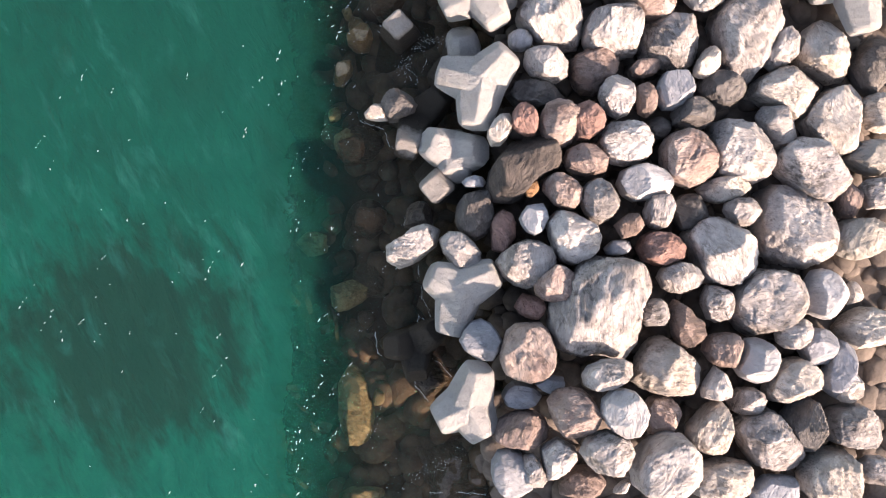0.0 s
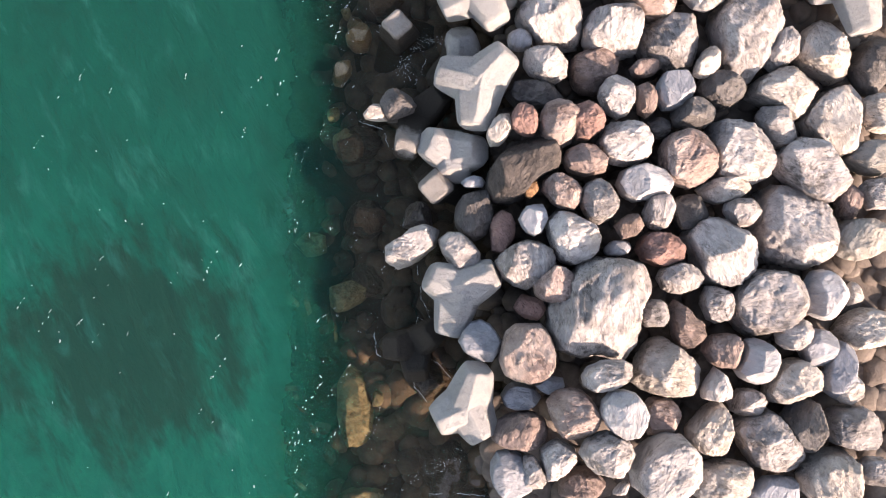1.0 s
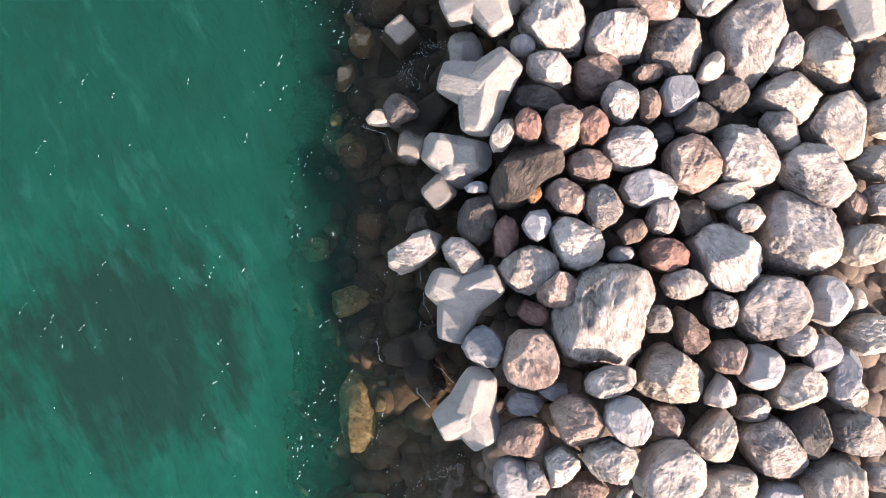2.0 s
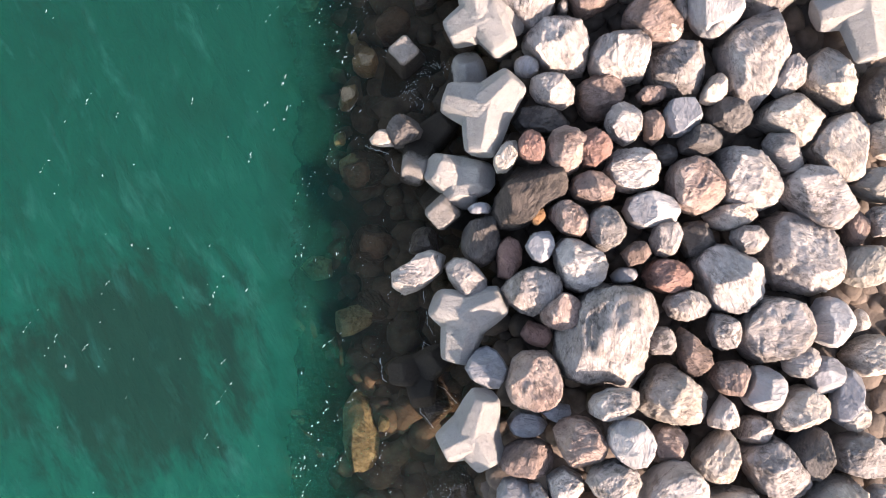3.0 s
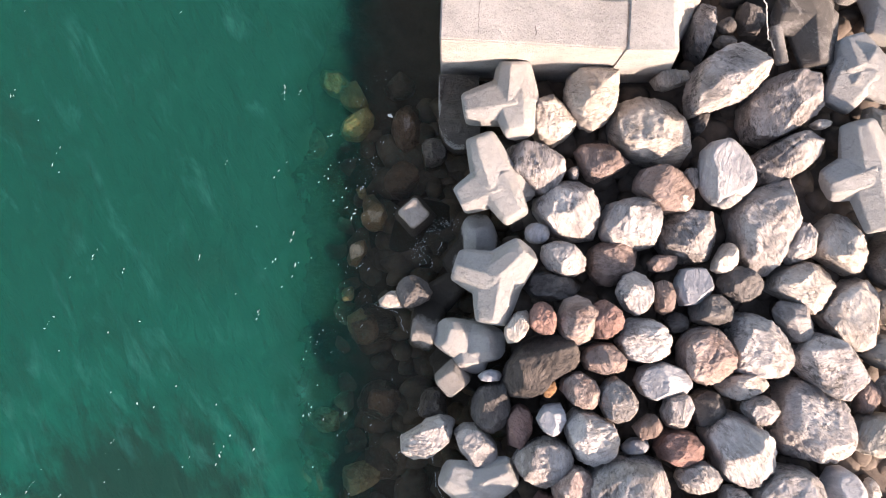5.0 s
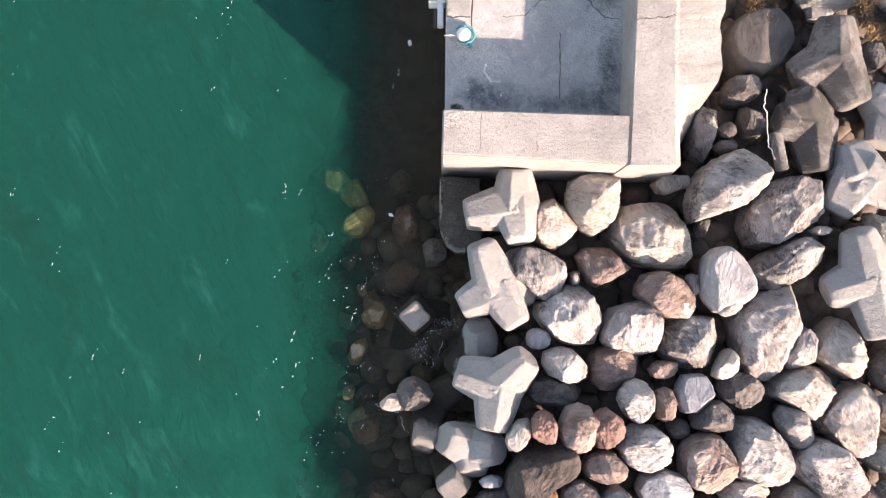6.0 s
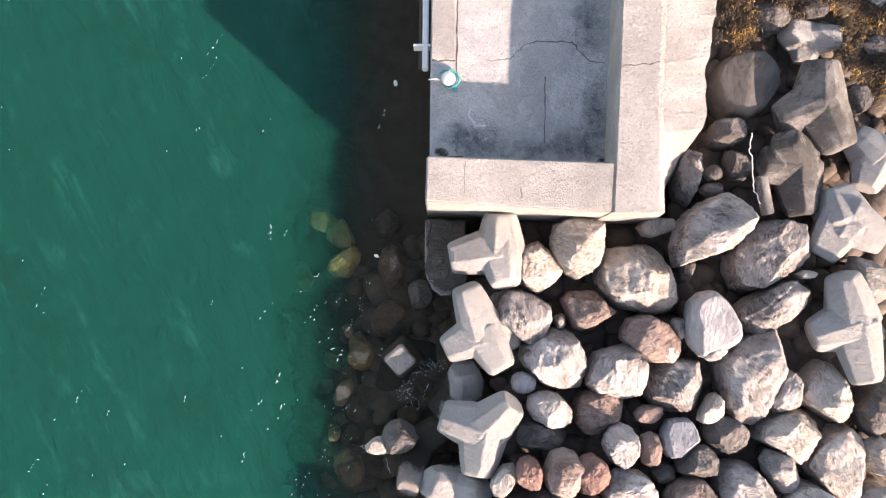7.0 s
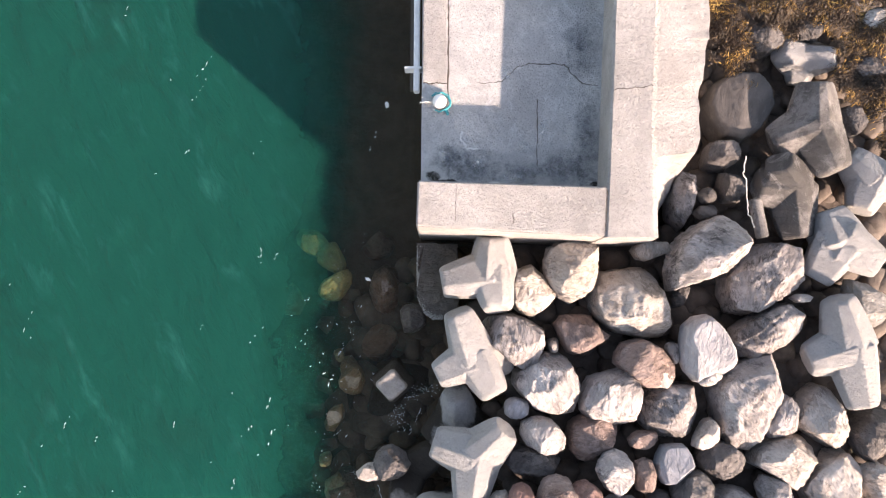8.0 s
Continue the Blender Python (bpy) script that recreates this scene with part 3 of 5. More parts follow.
boulder("p", 2.38, 1.61, 1.51, 0.61, 32, (0.39, 0.35, 0.31, 0.36, 0.39, 0.44, 0.40, 0.31, 0.33, 0.35, 0.44, 0.43))
boulder("g", 3.15, 1.39, 1.53, 0.65, 33, (0.40, 0.35, 0.37, 0.46, 0.43, 0.39, 0.37, 0.36, 0.41, 0.46, 0.42, 0.40))
boulder("e", 4.14, 1.77, 1.43, 0.75, 34, (0.56, 0.50, 0.39, 0.40, 0.43, 0.52, 0.56, 0.50, 0.43, 0.34, 0.38, 0.57))
boulder("l", 4.43, 1.16, 1.32, 0.54, 35, (0.29, 0.32, 0.40, 0.35, 0.36, 0.29, 0.31, 0.33, 0.36, 0.37, 0.34, 0.30))
boulder("d", 5.18, 1.17, 1.02, 0.62, 36, (0.41, 0.36, 0.37, 0.38, 0.40, 0.43, 0.36, 0.35, 0.43, 0.37, 0.40, 0.39))
boulder("m", 3.77, 0.85, 1.44, 0.41, 37, (0.28, 0.27, 0.29, 0.25, 0.21, 0.22, 0.31, 0.27, 0.30, 0.23, 0.23, 0.23))
boulder("b", 1.77, 1.01, 1.43, 0.49, 38, (0.29, 0.30, 0.36, 0.30, 0.31, 0.28, 0.31, 0.29, 0.31, 0.35, 0.31, 0.26))
boulder("l", 2.60, 0.62, 1.63, 0.86, 39, (0.56, 0.52, 0.43, 0.51, 0.62, 0.63, 0.47, 0.46, 0.53, 0.57, 0.55, 0.57))
boulder("b", 3.58, 0.39, 1.02, 0.36, 40, (0.28, 0.28, 0.19, 0.17, 0.19, 0.21, 0.29, 0.29, 0.18, 0.16, 0.17, 0.22))
boulder("r", 4.50, 0.38, 1.33, 0.68, 41, (0.49, 0.43, 0.36, 0.34, 0.40, 0.46, 0.50, 0.45, 0.37, 0.36, 0.37, 0.47))
boulder("g", 1.63, 0.08, 1.52, 0.85, 42, (0.60, 0.60, 0.50, 0.47, 0.46, 0.52, 0.65, 0.55, 0.51, 0.52, 0.47, 0.47))
boulder("p", 2.19, -0.37, 1.65, 0.62, 43, (0.40, 0.42, 0.40, 0.39, 0.32, 0.36, 0.42, 0.42, 0.38, 0.36, 0.38, 0.36))
boulder("r", 1.71, -0.87, 1.02, 0.46, 44, (0.32, 0.29, 0.24, 0.24, 0.33, 0.30, 0.34, 0.27, 0.24, 0.25, 0.30, 0.30))
boulder("g", 3.16, -0.89, 2.01, 1.60, 45, (0.76, 1.09, 1.26, 1.13, 1.05, 1.04, 0.87, 1.03, 1.03, 1.09, 1.18, 1.08, 0.94, 1.16, 1.01, 0.80))
boulder("l", 4.87, -0.25, 1.34, 0.61, 46, (0.46, 0.40, 0.34, 0.32, 0.33, 0.41, 0.46, 0.42, 0.34, 0.32, 0.31, 0.40))
boulder("g", 4.22, -0.98, 1.63, 0.47, 47, (0.29, 0.31, 0.30, 0.27, 0.26, 0.30, 0.31, 0.30, 0.30, 0.26, 0.29, 0.28))
boulder("m", 4.97, -1.21, 1.52, 0.72, 48, (0.31, 0.21, 0.18, 0.18, 0.29, 0.50, 0.44, 0.33, 0.28, 0.29, 0.35, 0.43, 0.50, 0.46, 0.43, 0.34))
boulder("p", 1.62, -1.82, 1.92, 0.91, 49, (0.54, 0.53, 0.58, 0.64, 0.58, 0.62, 0.59, 0.55, 0.55, 0.59, 0.61, 0.58, 0.58, 0.57, 0.58, 0.56))
boulder("b", 2.13, -2.52, 1.02, 0.38, 50, (0.28, 0.29, 0.20, 0.19, 0.21, 0.22, 0.33, 0.24, 0.20, 0.21, 0.20, 0.25))
boulder("b", 1.50, -2.79, 1.02, 1.0, 51, (0.43, 0.34, 0.28, 0.26, 0.32, 0.35, 0.41, 0.38, 0.29, 0.25, 0.28, 0.34))
boulder("l", 3.21, -2.23, 2.09, 0.62, 52, (0.46, 0.52, 0.42, 0.32, 0.30, 0.31, 0.33, 0.43, 0.51, 0.53, 0.42, 0.32, 0.28, 0.25, 0.26, 0.33))
boulder("t", 4.53, -2.12, 1.61, 1.02, 53, (0.69, 0.56, 0.50, 0.50, 0.59, 0.61, 0.58, 0.56, 0.60, 0.76, 0.66, 0.59, 0.61, 0.66, 0.78, 0.75))
boulder("m", 1.44, -3.45, 1.45, 0.73, 54, (0.57, 0.56, 0.47, 0.40, 0.36, 0.34, 0.38, 0.46, 0.56, 0.57, 0.45, 0.38, 0.36, 0.40, 0.50, 0.58))
boulder("p", 2.53, -3.04, 2.08, 0.80, 55, (0.51, 0.45, 0.44, 0.46, 0.49, 0.51, 0.56, 0.55, 0.45, 0.43, 0.44, 0.49, 0.48, 0.49, 0.50, 0.52))
boulder("e", 3.49, -2.97, 2.23, 0.76, 56, (0.47, 0.44, 0.46, 0.47, 0.51, 0.50, 0.47, 0.42, 0.44, 0.50, 0.52, 0.48))
boulder("p", 4.48, -3.18, 1.15, 0.61, 57, (0.41, 0.38, 0.40, 0.36, 0.39, 0.35, 0.40, 0.37, 0.46, 0.36, 0.38, 0.34))
boulder("l", 2.21, -4.02, 1.58, 0.58, 58, (0.38, 0.42, 0.36, 0.39, 0.35, 0.37, 0.31, 0.32, 0.47, 0.40, 0.29, 0.29))
boulder("g", 3.17, -3.79, 2.18, 0.75, 59, (0.52, 0.49, 0.42, 0.43, 0.43, 0.49, 0.55, 0.46, 0.45, 0.41, 0.48, 0.48))
boulder("m", 2.82, -4.73, 0.76, 0.64, 60, (0.52, 0.41, 0.41, 0.33, 0.36, 0.38, 0.44, 0.50, 0.34, 0.29, 0.32, 0.43))
boulder("l", 3.60, -4.68, 1.02, 0.25, 61, (0.13, 0.19, 0.19, 0.12, 0.10, 0.10, 0.14, 0.26, 0.15, 0.13, 0.15, 0.13))
boulder("l", 4.45, -4.19, 1.99, 1.06, 62, (0.65, 0.68, 0.69, 0.66, 0.61, 0.64, 0.68, 0.71, 0.68, 0.62, 0.63, 0.66))
boulder("l", 5.54, 5.64, 1.36, 0.35, 63, (0.26, 0.25, 0.26, 0.17, 0.16, 0.19, 0.24, 0.26, 0.23, 0.19, 0.16, 0.17))
boulder("l", 6.55, 5.05, 1.38, 1.37, 64, (0.57, 0.71, 1.08, 1.14, 0.95, 0.87, 0.88, 0.82, 0.69, 0.69, 0.88, 1.04, 1.00, 0.70, 0.55, 0.52))
boulder("l", 7.21, 4.72, 1.06, 0.60, 65, (0.37, 0.39, 0.43, 0.47, 0.38, 0.32, 0.28, 0.28, 0.31, 0.39, 0.44, 0.46, 0.37, 0.35, 0.32, 0.35))
boulder("t", 8.12, 4.65, 1.09, 0.96, 66, (0.43, 0.43, 0.51, 0.66, 0.70, 0.59, 0.52, 0.51, 0.53, 0.44, 0.37, 0.37, 0.43, 0.63, 0.75, 0.52))
boulder("t", 5.55, 4.42, 1.10, 0.44, 67, (0.27, 0.27, 0.28, 0.32, 0.27, 0.21, 0.17, 0.17, 0.19, 0.26, 0.38, 0.36, 0.33, 0.31, 0.27, 0.28))
boulder("d", 5.89, 3.84, 1.02, 0.68, 68, (0.50, 0.41, 0.38, 0.38, 0.44, 0.45, 0.47, 0.44, 0.38, 0.40, 0.40, 0.46))
boulder("t", 7.28, 3.73, 1.11, 0.97, 69, (0.61, 0.75, 0.69, 0.61, 0.56, 0.54, 0.57, 0.64, 0.66, 0.41, 0.34, 0.34, 0.42, 0.59, 0.56, 0.54))
boulder("l", 7.09, 3.03, 1.07, 0.64, 70, (0.34, 0.31, 0.38, 0.40, 0.51, 0.46, 0.33, 0.29, 0.34, 0.45, 0.47, 0.46))
boulder("t", 8.37, 3.13, 0.93, 1.08, 71, (0.68, 0.68, 0.78, 0.88, 0.73, 0.61, 0.59, 0.62, 0.66, 0.59, 0.55, 0.60, 0.74, 0.75, 0.69, 0.67))
boulder("l", 6.28, 2.50, 1.33, 1.07, 72, (0.60, 0.58, 0.55, 0.60, 0.63, 0.71, 0.81, 0.68, 0.58, 0.59, 0.72, 0.70, 0.66, 0.72, 0.81, 0.71))
boulder("g", 7.83, 2.05, 1.19, 1.11, 73, (0.72, 0.63, 0.58, 0.58, 0.65, 0.76, 0.80, 0.83, 0.70, 0.54, 0.51, 0.55, 0.63, 0.75, 0.77, 0.83))
boulder("d", 9.27, 4.37, 1.01, 0.76, 74, (0.39, 0.40, 0.56, 0.56, 0.46, 0.39, 0.43, 0.43, 0.52, 0.64, 0.45, 0.41))
boulder("t", 9.32, 3.31, 0.89, 0.59, 75, (0.34, 0.33, 0.32, 0.43, 0.41, 0.41, 0.32, 0.31, 0.38, 0.38, 0.48, 0.34))
boulder("c", 9.13, 2.33, 0.94, 0.64, 76, (0.42, 0.36, 0.40, 0.37, 0.40, 0.40, 0.55, 0.38, 0.33, 0.34, 0.41, 0.46))
boulder("t", 5.94, 1.67, 1.02, 0.63, 77, (0.52, 0.47, 0.30, 0.25, 0.27, 0.37, 0.59, 0.45, 0.36, 0.28, 0.27, 0.36))
boulder("g", 6.22, 1.17, 1.22, 0.50, 78, (0.37, 0.32, 0.30, 0.26, 0.30, 0.35, 0.34, 0.28, 0.32, 0.30, 0.33, 0.30))
boulder("l", 5.83, 0.31, 1.47, 1.19, 79, (0.75, 0.68, 0.65, 0.66, 0.71, 0.79, 0.85, 0.81, 0.58, 0.56, 0.65, 0.71, 0.73, 0.74, 0.73, 0.73))
boulder("l", 7.49, 0.89, 1.15, 1.32, 280, (0.74, 0.72, 0.70, 0.65, 0.79, 0.95, 0.89, 0.78, 0.75, 0.79, 0.88, 0.85, 0.86, 0.96, 0.99, 0.81))
boulder("m", 8.66, 1.39, 0.76, 0.49, 81, (0.20, 0.25, 0.38, 0.43, 0.30, 0.28, 0.23, 0.24, 0.34, 0.40, 0.34, 0.22))
boulder("g", 9.21, 1.55, 1.01, 0.54, 82, (0.36, 0.32, 0.38, 0.30, 0.33, 0.35, 0.35, 0.31, 0.37, 0.31, 0.35, 0.34))
boulder("c", 8.86, 0.59, 1.08, 0.79, 83, (0.50, 0.62, 0.47, 0.41, 0.45, 0.49, 0.55, 0.53, 0.46, 0.45, 0.46, 0.51))
boulder("g", 6.79, -0.79, 1.41, 1.18, 84, (0.71, 0.84, 0.79, 0.70, 0.67, 0.68, 0.67, 0.70, 0.74, 0.76, 0.75, 0.75, 0.61, 0.55, 0.57, 0.62))
boulder("e", 8.04, -0.64, 1.16, 0.81, 85, (0.39, 0.40, 0.41, 0.48, 0.55, 0.56, 0.47, 0.44, 0.41, 0.43, 0.50, 0.49, 0.52, 0.49, 0.40, 0.37))
boulder("g", 5.65, -0.80, 1.32, 0.55, 86, (0.31, 0.32, 0.34, 0.35, 0.40, 0.34, 0.31, 0.29, 0.36, 0.38, 0.37, 0.33))
boulder("t", 8.73, -0.60, 0.64, 0.32, 87, (0.17, 0.17, 0.18, 0.25, 0.22, 0.14, 0.13, 0.16, 0.30, 0.21, 0.20, 0.22))
boulder("l", 7.27, -1.45, 1.25, 0.53, 88, (0.33, 0.41, 0.36, 0.30, 0.27, 0.31, 0.36, 0.36, 0.34, 0.32, 0.28, 0.33))
boulder("t", 9.05, -1.37, 0.89, 0.80, 89, (0.54, 0.60, 0.47, 0.42, 0.42, 0.48, 0.63, 0.54, 0.50, 0.41, 0.41, 0.53))
boulder("m", 5.71, -1.79, 1.40, 0.58, 90, (0.37, 0.42, 0.44, 0.37, 0.33, 0.34, 0.37, 0.36, 0.37, 0.31, 0.31, 0.31, 0.33, 0.37, 0.40, 0.38))
boulder("e", 6.47, -2.02, 1.31, 0.67, 91, (0.42, 0.44, 0.44, 0.45, 0.47, 0.48, 0.35, 0.30, 0.34, 0.46, 0.46, 0.45, 0.47, 0.45, 0.42, 0.39))
boulder("b", 7.86, -1.75, 1.02, 0.64, 92, (0.39, 0.41, 0.41, 0.39, 0.39, 0.37, 0.41, 0.37, 0.45, 0.40, 0.42, 0.35))
boulder("b", 8.42, -2.29, 0.93, 0.66, 93, (0.19, 0.21, 0.31, 0.53, 0.66, 0.53, 0.41, 0.35, 0.36, 0.43, 0.54, 0.56, 0.64, 0.60, 0.51, 0.19))
boulder("t", 8.53, -2.65, 0.89, 0.45, 94, (0.30, 0.27, 0.32, 0.30, 0.21, 0.20, 0.27, 0.32, 0.31, 0.31, 0.24, 0.24))
boulder("t", 7.31, -2.48, 1.23, 0.83, 95, (0.55, 0.56, 0.50, 0.50, 0.46, 0.44, 0.41, 0.44, 0.48, 0.60, 0.58, 0.49, 0.39, 0.36, 0.38, 0.44))
boulder("l", 5.54, -2.48, 1.45, 0.49, 96, (0.28, 0.26, 0.27, 0.28, 0.34, 0.22, 0.19, 0.19, 0.22, 0.29, 0.37, 0.33, 0.33, 0.32, 0.35, 0.33))
boulder("g", 6.33, -2.91, 1.02, 0.53, 97, (0.38, 0.36, 0.31, 0.27, 0.31, 0.32, 0.40, 0.37, 0.31, 0.27, 0.31, 0.33))
boulder("t", 5.47, -3.44, 1.41, 0.89, 98, (0.41, 0.41, 0.51, 0.61, 0.45, 0.35, 0.32, 0.34, 0.42, 0.48, 0.54, 0.52, 0.55, 0.59, 0.58, 0.50))
boulder("g", 6.77, -3.73, 1.23, 1.06, 99, (0.55, 0.47, 0.48, 0.57, 0.63, 0.61, 0.69, 0.77, 0.58, 0.51, 0.51, 0.59, 0.60, 0.71, 0.86, 0.78))
boulder("d", 7.53, -3.42, 1.18, 0.78, 100, (0.39, 0.43, 0.45, 0.56, 0.54, 0.51, 0.45, 0.44, 0.37, 0.36, 0.37, 0.43, 0.55, 0.51, 0.49, 0.40))
boulder("g", 8.54, -3.42, 1.11, 0.87, 101, (0.53, 0.54, 0.48, 0.47, 0.40, 0.39, 0.44, 0.45, 0.53, 0.51, 0.50, 0.46, 0.45, 0.49, 0.64, 0.58))
boulder("t", 5.74, -4.57, 1.26, 0.84, 102, (0.67, 0.66, 0.46, 0.40, 0.41, 0.57, 0.61, 0.62, 0.48, 0.39, 0.43, 0.50))
boulder("b", 6.88, -4.80, 1.02, 0.62, 103, (0.44, 0.50, 0.34, 0.30, 0.34, 0.36, 0.53, 0.50, 0.32, 0.27, 0.30, 0.48))
boulder("t", 8.11, -4.51, 1.23, 0.92, 104, (0.55, 0.59, 0.60, 0.54, 0.54, 0.54, 0.58, 0.61, 0.59, 0.51, 0.59, 0.56))
boulder("g", 8.99, -4.36, 1.10, 0.49, 105, (0.27, 0.32, 0.30, 0.27, 0.31, 0.32, 0.33, 0.28, 0.31, 0.28, 0.33, 0.31))
boulder("g", 1.46, 6.32, 1.20, 0.91, 106, (0.68, 0.71, 0.59, 0.57, 0.59, 0.64, 0.72, 0.73, 0.51, 0.37, 0.33, 0.35, 0.42, 0.61, 0.66, 0.62))
boulder("t", 1.91, 7.46, 1.08, 0.85, 107, (0.50, 0.39, 0.37, 0.41, 0.53, 0.50, 0.53, 0.50, 0.55, 0.49, 0.51, 0.51, 0.54, 0.47, 0.45, 0.48))
boulder("t", 2.71, 7.88, 1.54, 0.96, 108, (0.53, 0.57, 0.72, 0.66, 0.63, 0.62, 0.64, 0.57, 0.52, 0.49, 0.51, 0.58, 0.64, 0.59, 0.55, 0.50))
boulder("m", 3.00, 6.48, 1.08, 0.77, 109, (0.57, 0.37, 0.35, 0.44, 0.43, 0.46, 0.58, 0.63, 0.49, 0.46, 0.46, 0.43, 0.32, 0.29, 0.30, 0.37))
boulder("t", 4.04, 7.15, 1.40, 1.27, 110, (0.70, 0.69, 0.76, 0.80, 0.73, 0.77, 0.91, 0.86, 0.79, 0.73, 0.67, 0.61, 0.62, 0.74, 0.94, 0.83))
boulder("d", 5.08, 7.40, 0.89, 0.90, 111, (0.17, 0.23, 0.25, 0.34, 0.25, 0.19, 0.15, 0.17, 0.26, 0.32, 0.22, 0.16))
boulder("m", 4.24, 5.88, 1.29, 0.86, 112, (0.60, 0.50, 0.47, 0.46, 0.51, 0.51, 0.58, 0.58, 0.56, 0.41, 0.37, 0.38, 0.47, 0.53, 0.69, 0.67))
boulder("g", 4.87, 6.13, 1.02, 0.30, 113, (0.12, 0.13, 0.20, 0.21, 0.22, 0.20, 0.13, 0.11, 0.14, 0.26, 0.24, 0.15))
boulder("l", 2.35, 6.26, 0.79, 0.70, 114, (0.10, 0.12, 0.19, 0.14, 0.14, 0.14, 0.11, 0.11, 0.16, 0.16, 0.15, 0.12))
boulder("t", 4.51, 8.33, 0.89, 0.47, 115, (0.48, 0.35, 0.19, 0.17, 0.19, 0.31, 0.41, 0.35, 0.25, 0.18, 0.17, 0.23))
boulder("g", 5.58, 8.22, 2.05, 1.30, 116, (0.76, 0.82, 0.90, 0.86, 0.66, 0.59, 0.59, 0.66, 0.72, 0.86, 1.06, 0.63, 0.49, 0.47, 0.51, 0.59))
boulder("g", 6.96, 7.73, 1.35, 1.23, 117, (0.76, 0.89, 0.86, 0.77, 0.70, 0.65, 0.68, 0.75, 0.84, 0.91, 0.99, 0.82, 0.60, 0.53, 0.54, 0.64))
boulder("g", 6.90, 6.61, 1.31, 0.99, 118, (0.70, 0.82, 0.77, 0.53, 0.40, 0.36, 0.36, 0.43, 0.64, 0.81, 0.84, 0.65, 0.51, 0.46, 0.49, 0.53))
boulder("e", 5.54, 6.20, 1.55, 0.98, 119, (0.51, 0.46, 0.49, 0.57, 0.72, 0.72, 0.68, 0.57, 0.55, 0.59, 0.65, 0.71, 0.71, 0.62, 0.60, 0.58))
boulder("c", 9.04, 7.15, 1.15, 0.72, 120, (0.45, 0.42, 0.31, 0.43, 0.59, 0.43, 0.34, 0.36, 0.44, 0.56, 0.45, 0.45))
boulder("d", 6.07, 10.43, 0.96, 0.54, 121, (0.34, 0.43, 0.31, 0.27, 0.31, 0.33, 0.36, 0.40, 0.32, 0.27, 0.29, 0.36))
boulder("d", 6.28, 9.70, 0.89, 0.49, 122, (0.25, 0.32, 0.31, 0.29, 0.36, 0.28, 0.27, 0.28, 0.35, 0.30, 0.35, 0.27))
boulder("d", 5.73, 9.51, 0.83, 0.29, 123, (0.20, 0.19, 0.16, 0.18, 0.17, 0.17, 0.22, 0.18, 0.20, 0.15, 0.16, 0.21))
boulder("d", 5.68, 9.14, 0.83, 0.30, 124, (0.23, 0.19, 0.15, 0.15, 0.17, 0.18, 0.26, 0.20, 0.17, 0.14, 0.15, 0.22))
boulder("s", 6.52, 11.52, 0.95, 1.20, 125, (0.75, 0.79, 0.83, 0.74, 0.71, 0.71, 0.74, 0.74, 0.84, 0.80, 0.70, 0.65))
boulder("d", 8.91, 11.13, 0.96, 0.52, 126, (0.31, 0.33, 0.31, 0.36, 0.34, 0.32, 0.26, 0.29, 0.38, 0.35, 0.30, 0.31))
boulder("d", -1.19, 3.67, 0.38, 0.58, 127, (0.43, 0.36, 0.33, 0.36, 0.36, 0.37, 0.38, 0.36, 0.39, 0.33, 0.33, 0.37))
boulder("t", -1.69, 3.48, 0.28, 0.34, 128, (0.21, 0.19, 0.24, 0.20, 0.17, 0.18, 0.26, 0.23, 0.17, 0.16, 0.19, 0.31))
boulder("u", -2.12, 5.42, -0.39, 0.49, 129, (0.29, 0.29, 0.34, 0.33, 0.30, 0.26, 0.30, 0.31, 0.31, 0.32, 0.33, 0.27))
boulder("u", -2.53, 4.57, -0.40, 0.38, 130, (0.20, 0.25, 0.34, 0.25, 0.20, 0.16, 0.17, 0.26, 0.30, 0.29, 0.18, 0.16))
boulder("w", -0.73, 1.12, 0.19, 0.47, 131, (0.28, 0.30, 0.30, 0.26, 0.31, 0.28, 0.28, 0.37, 0.28, 0.28, 0.27, 0.35))
boulder("v", -2.39, -0.65, -0.50, 0.70, 132, (0.40, 0.49, 0.45, 0.39, 0.35, 0.37, 0.49, 0.46, 0.50, 0.45, 0.32, 0.25, 0.25, 0.30))
boulder("w", -1.98, 1.16, -0.58, 0.78, 133, (0.49, 0.49, 0.48, 0.47, 0.47, 0.48, 0.50, 0.49, 0.47, 0.55, 0.45, 0.48))
boulder("v", -2.23, -3.23, -0.47, 0.90, 134, (0.41, 0.45, 0.60, 0.99, 0.94, 0.69, 0.48, 0.44, 0.48, 0.62, 0.92, 0.90, 0.65, 0.47))
boulder("v", -1.71, -2.99, -0.62, 0.28, 135, (0.14, 0.16, 0.21, 0.18, 0.21, 0.15, 0.13, 0.15, 0.24, 0.18, 0.18, 0.16))
boulder("w", -0.54, -2.52, -0.35, 0.70, 136, (0.51, 0.40, 0.38, 0.49, 0.48, 0.48, 0.37, 0.37, 0.41, 0.60, 0.42, 0.40))
boulder("w", -0.12, -4.70, -0.40, 1.55, 137, (1.11, 1.06, 0.90, 0.78, 0.88, 0.96, 1.12, 1.20, 0.83, 0.73, 0.79, 1.15))
boulder("v", -2.06, -5.32, -0.62, 0.60, 138, (0.59, 0.38, 0.26, 0.23, 0.24, 0.36, 0.60, 0.38, 0.22, 0.19, 0.22, 0.38))
boulder("y", -3.07, 8.59, -0.50, 0.70, 139, (0.34, 0.28, 0.28, 0.31, 0.32, 0.43, 0.42, 0.35, 0.26, 0.25, 0.25, 0.29, 0.43, 0.44))
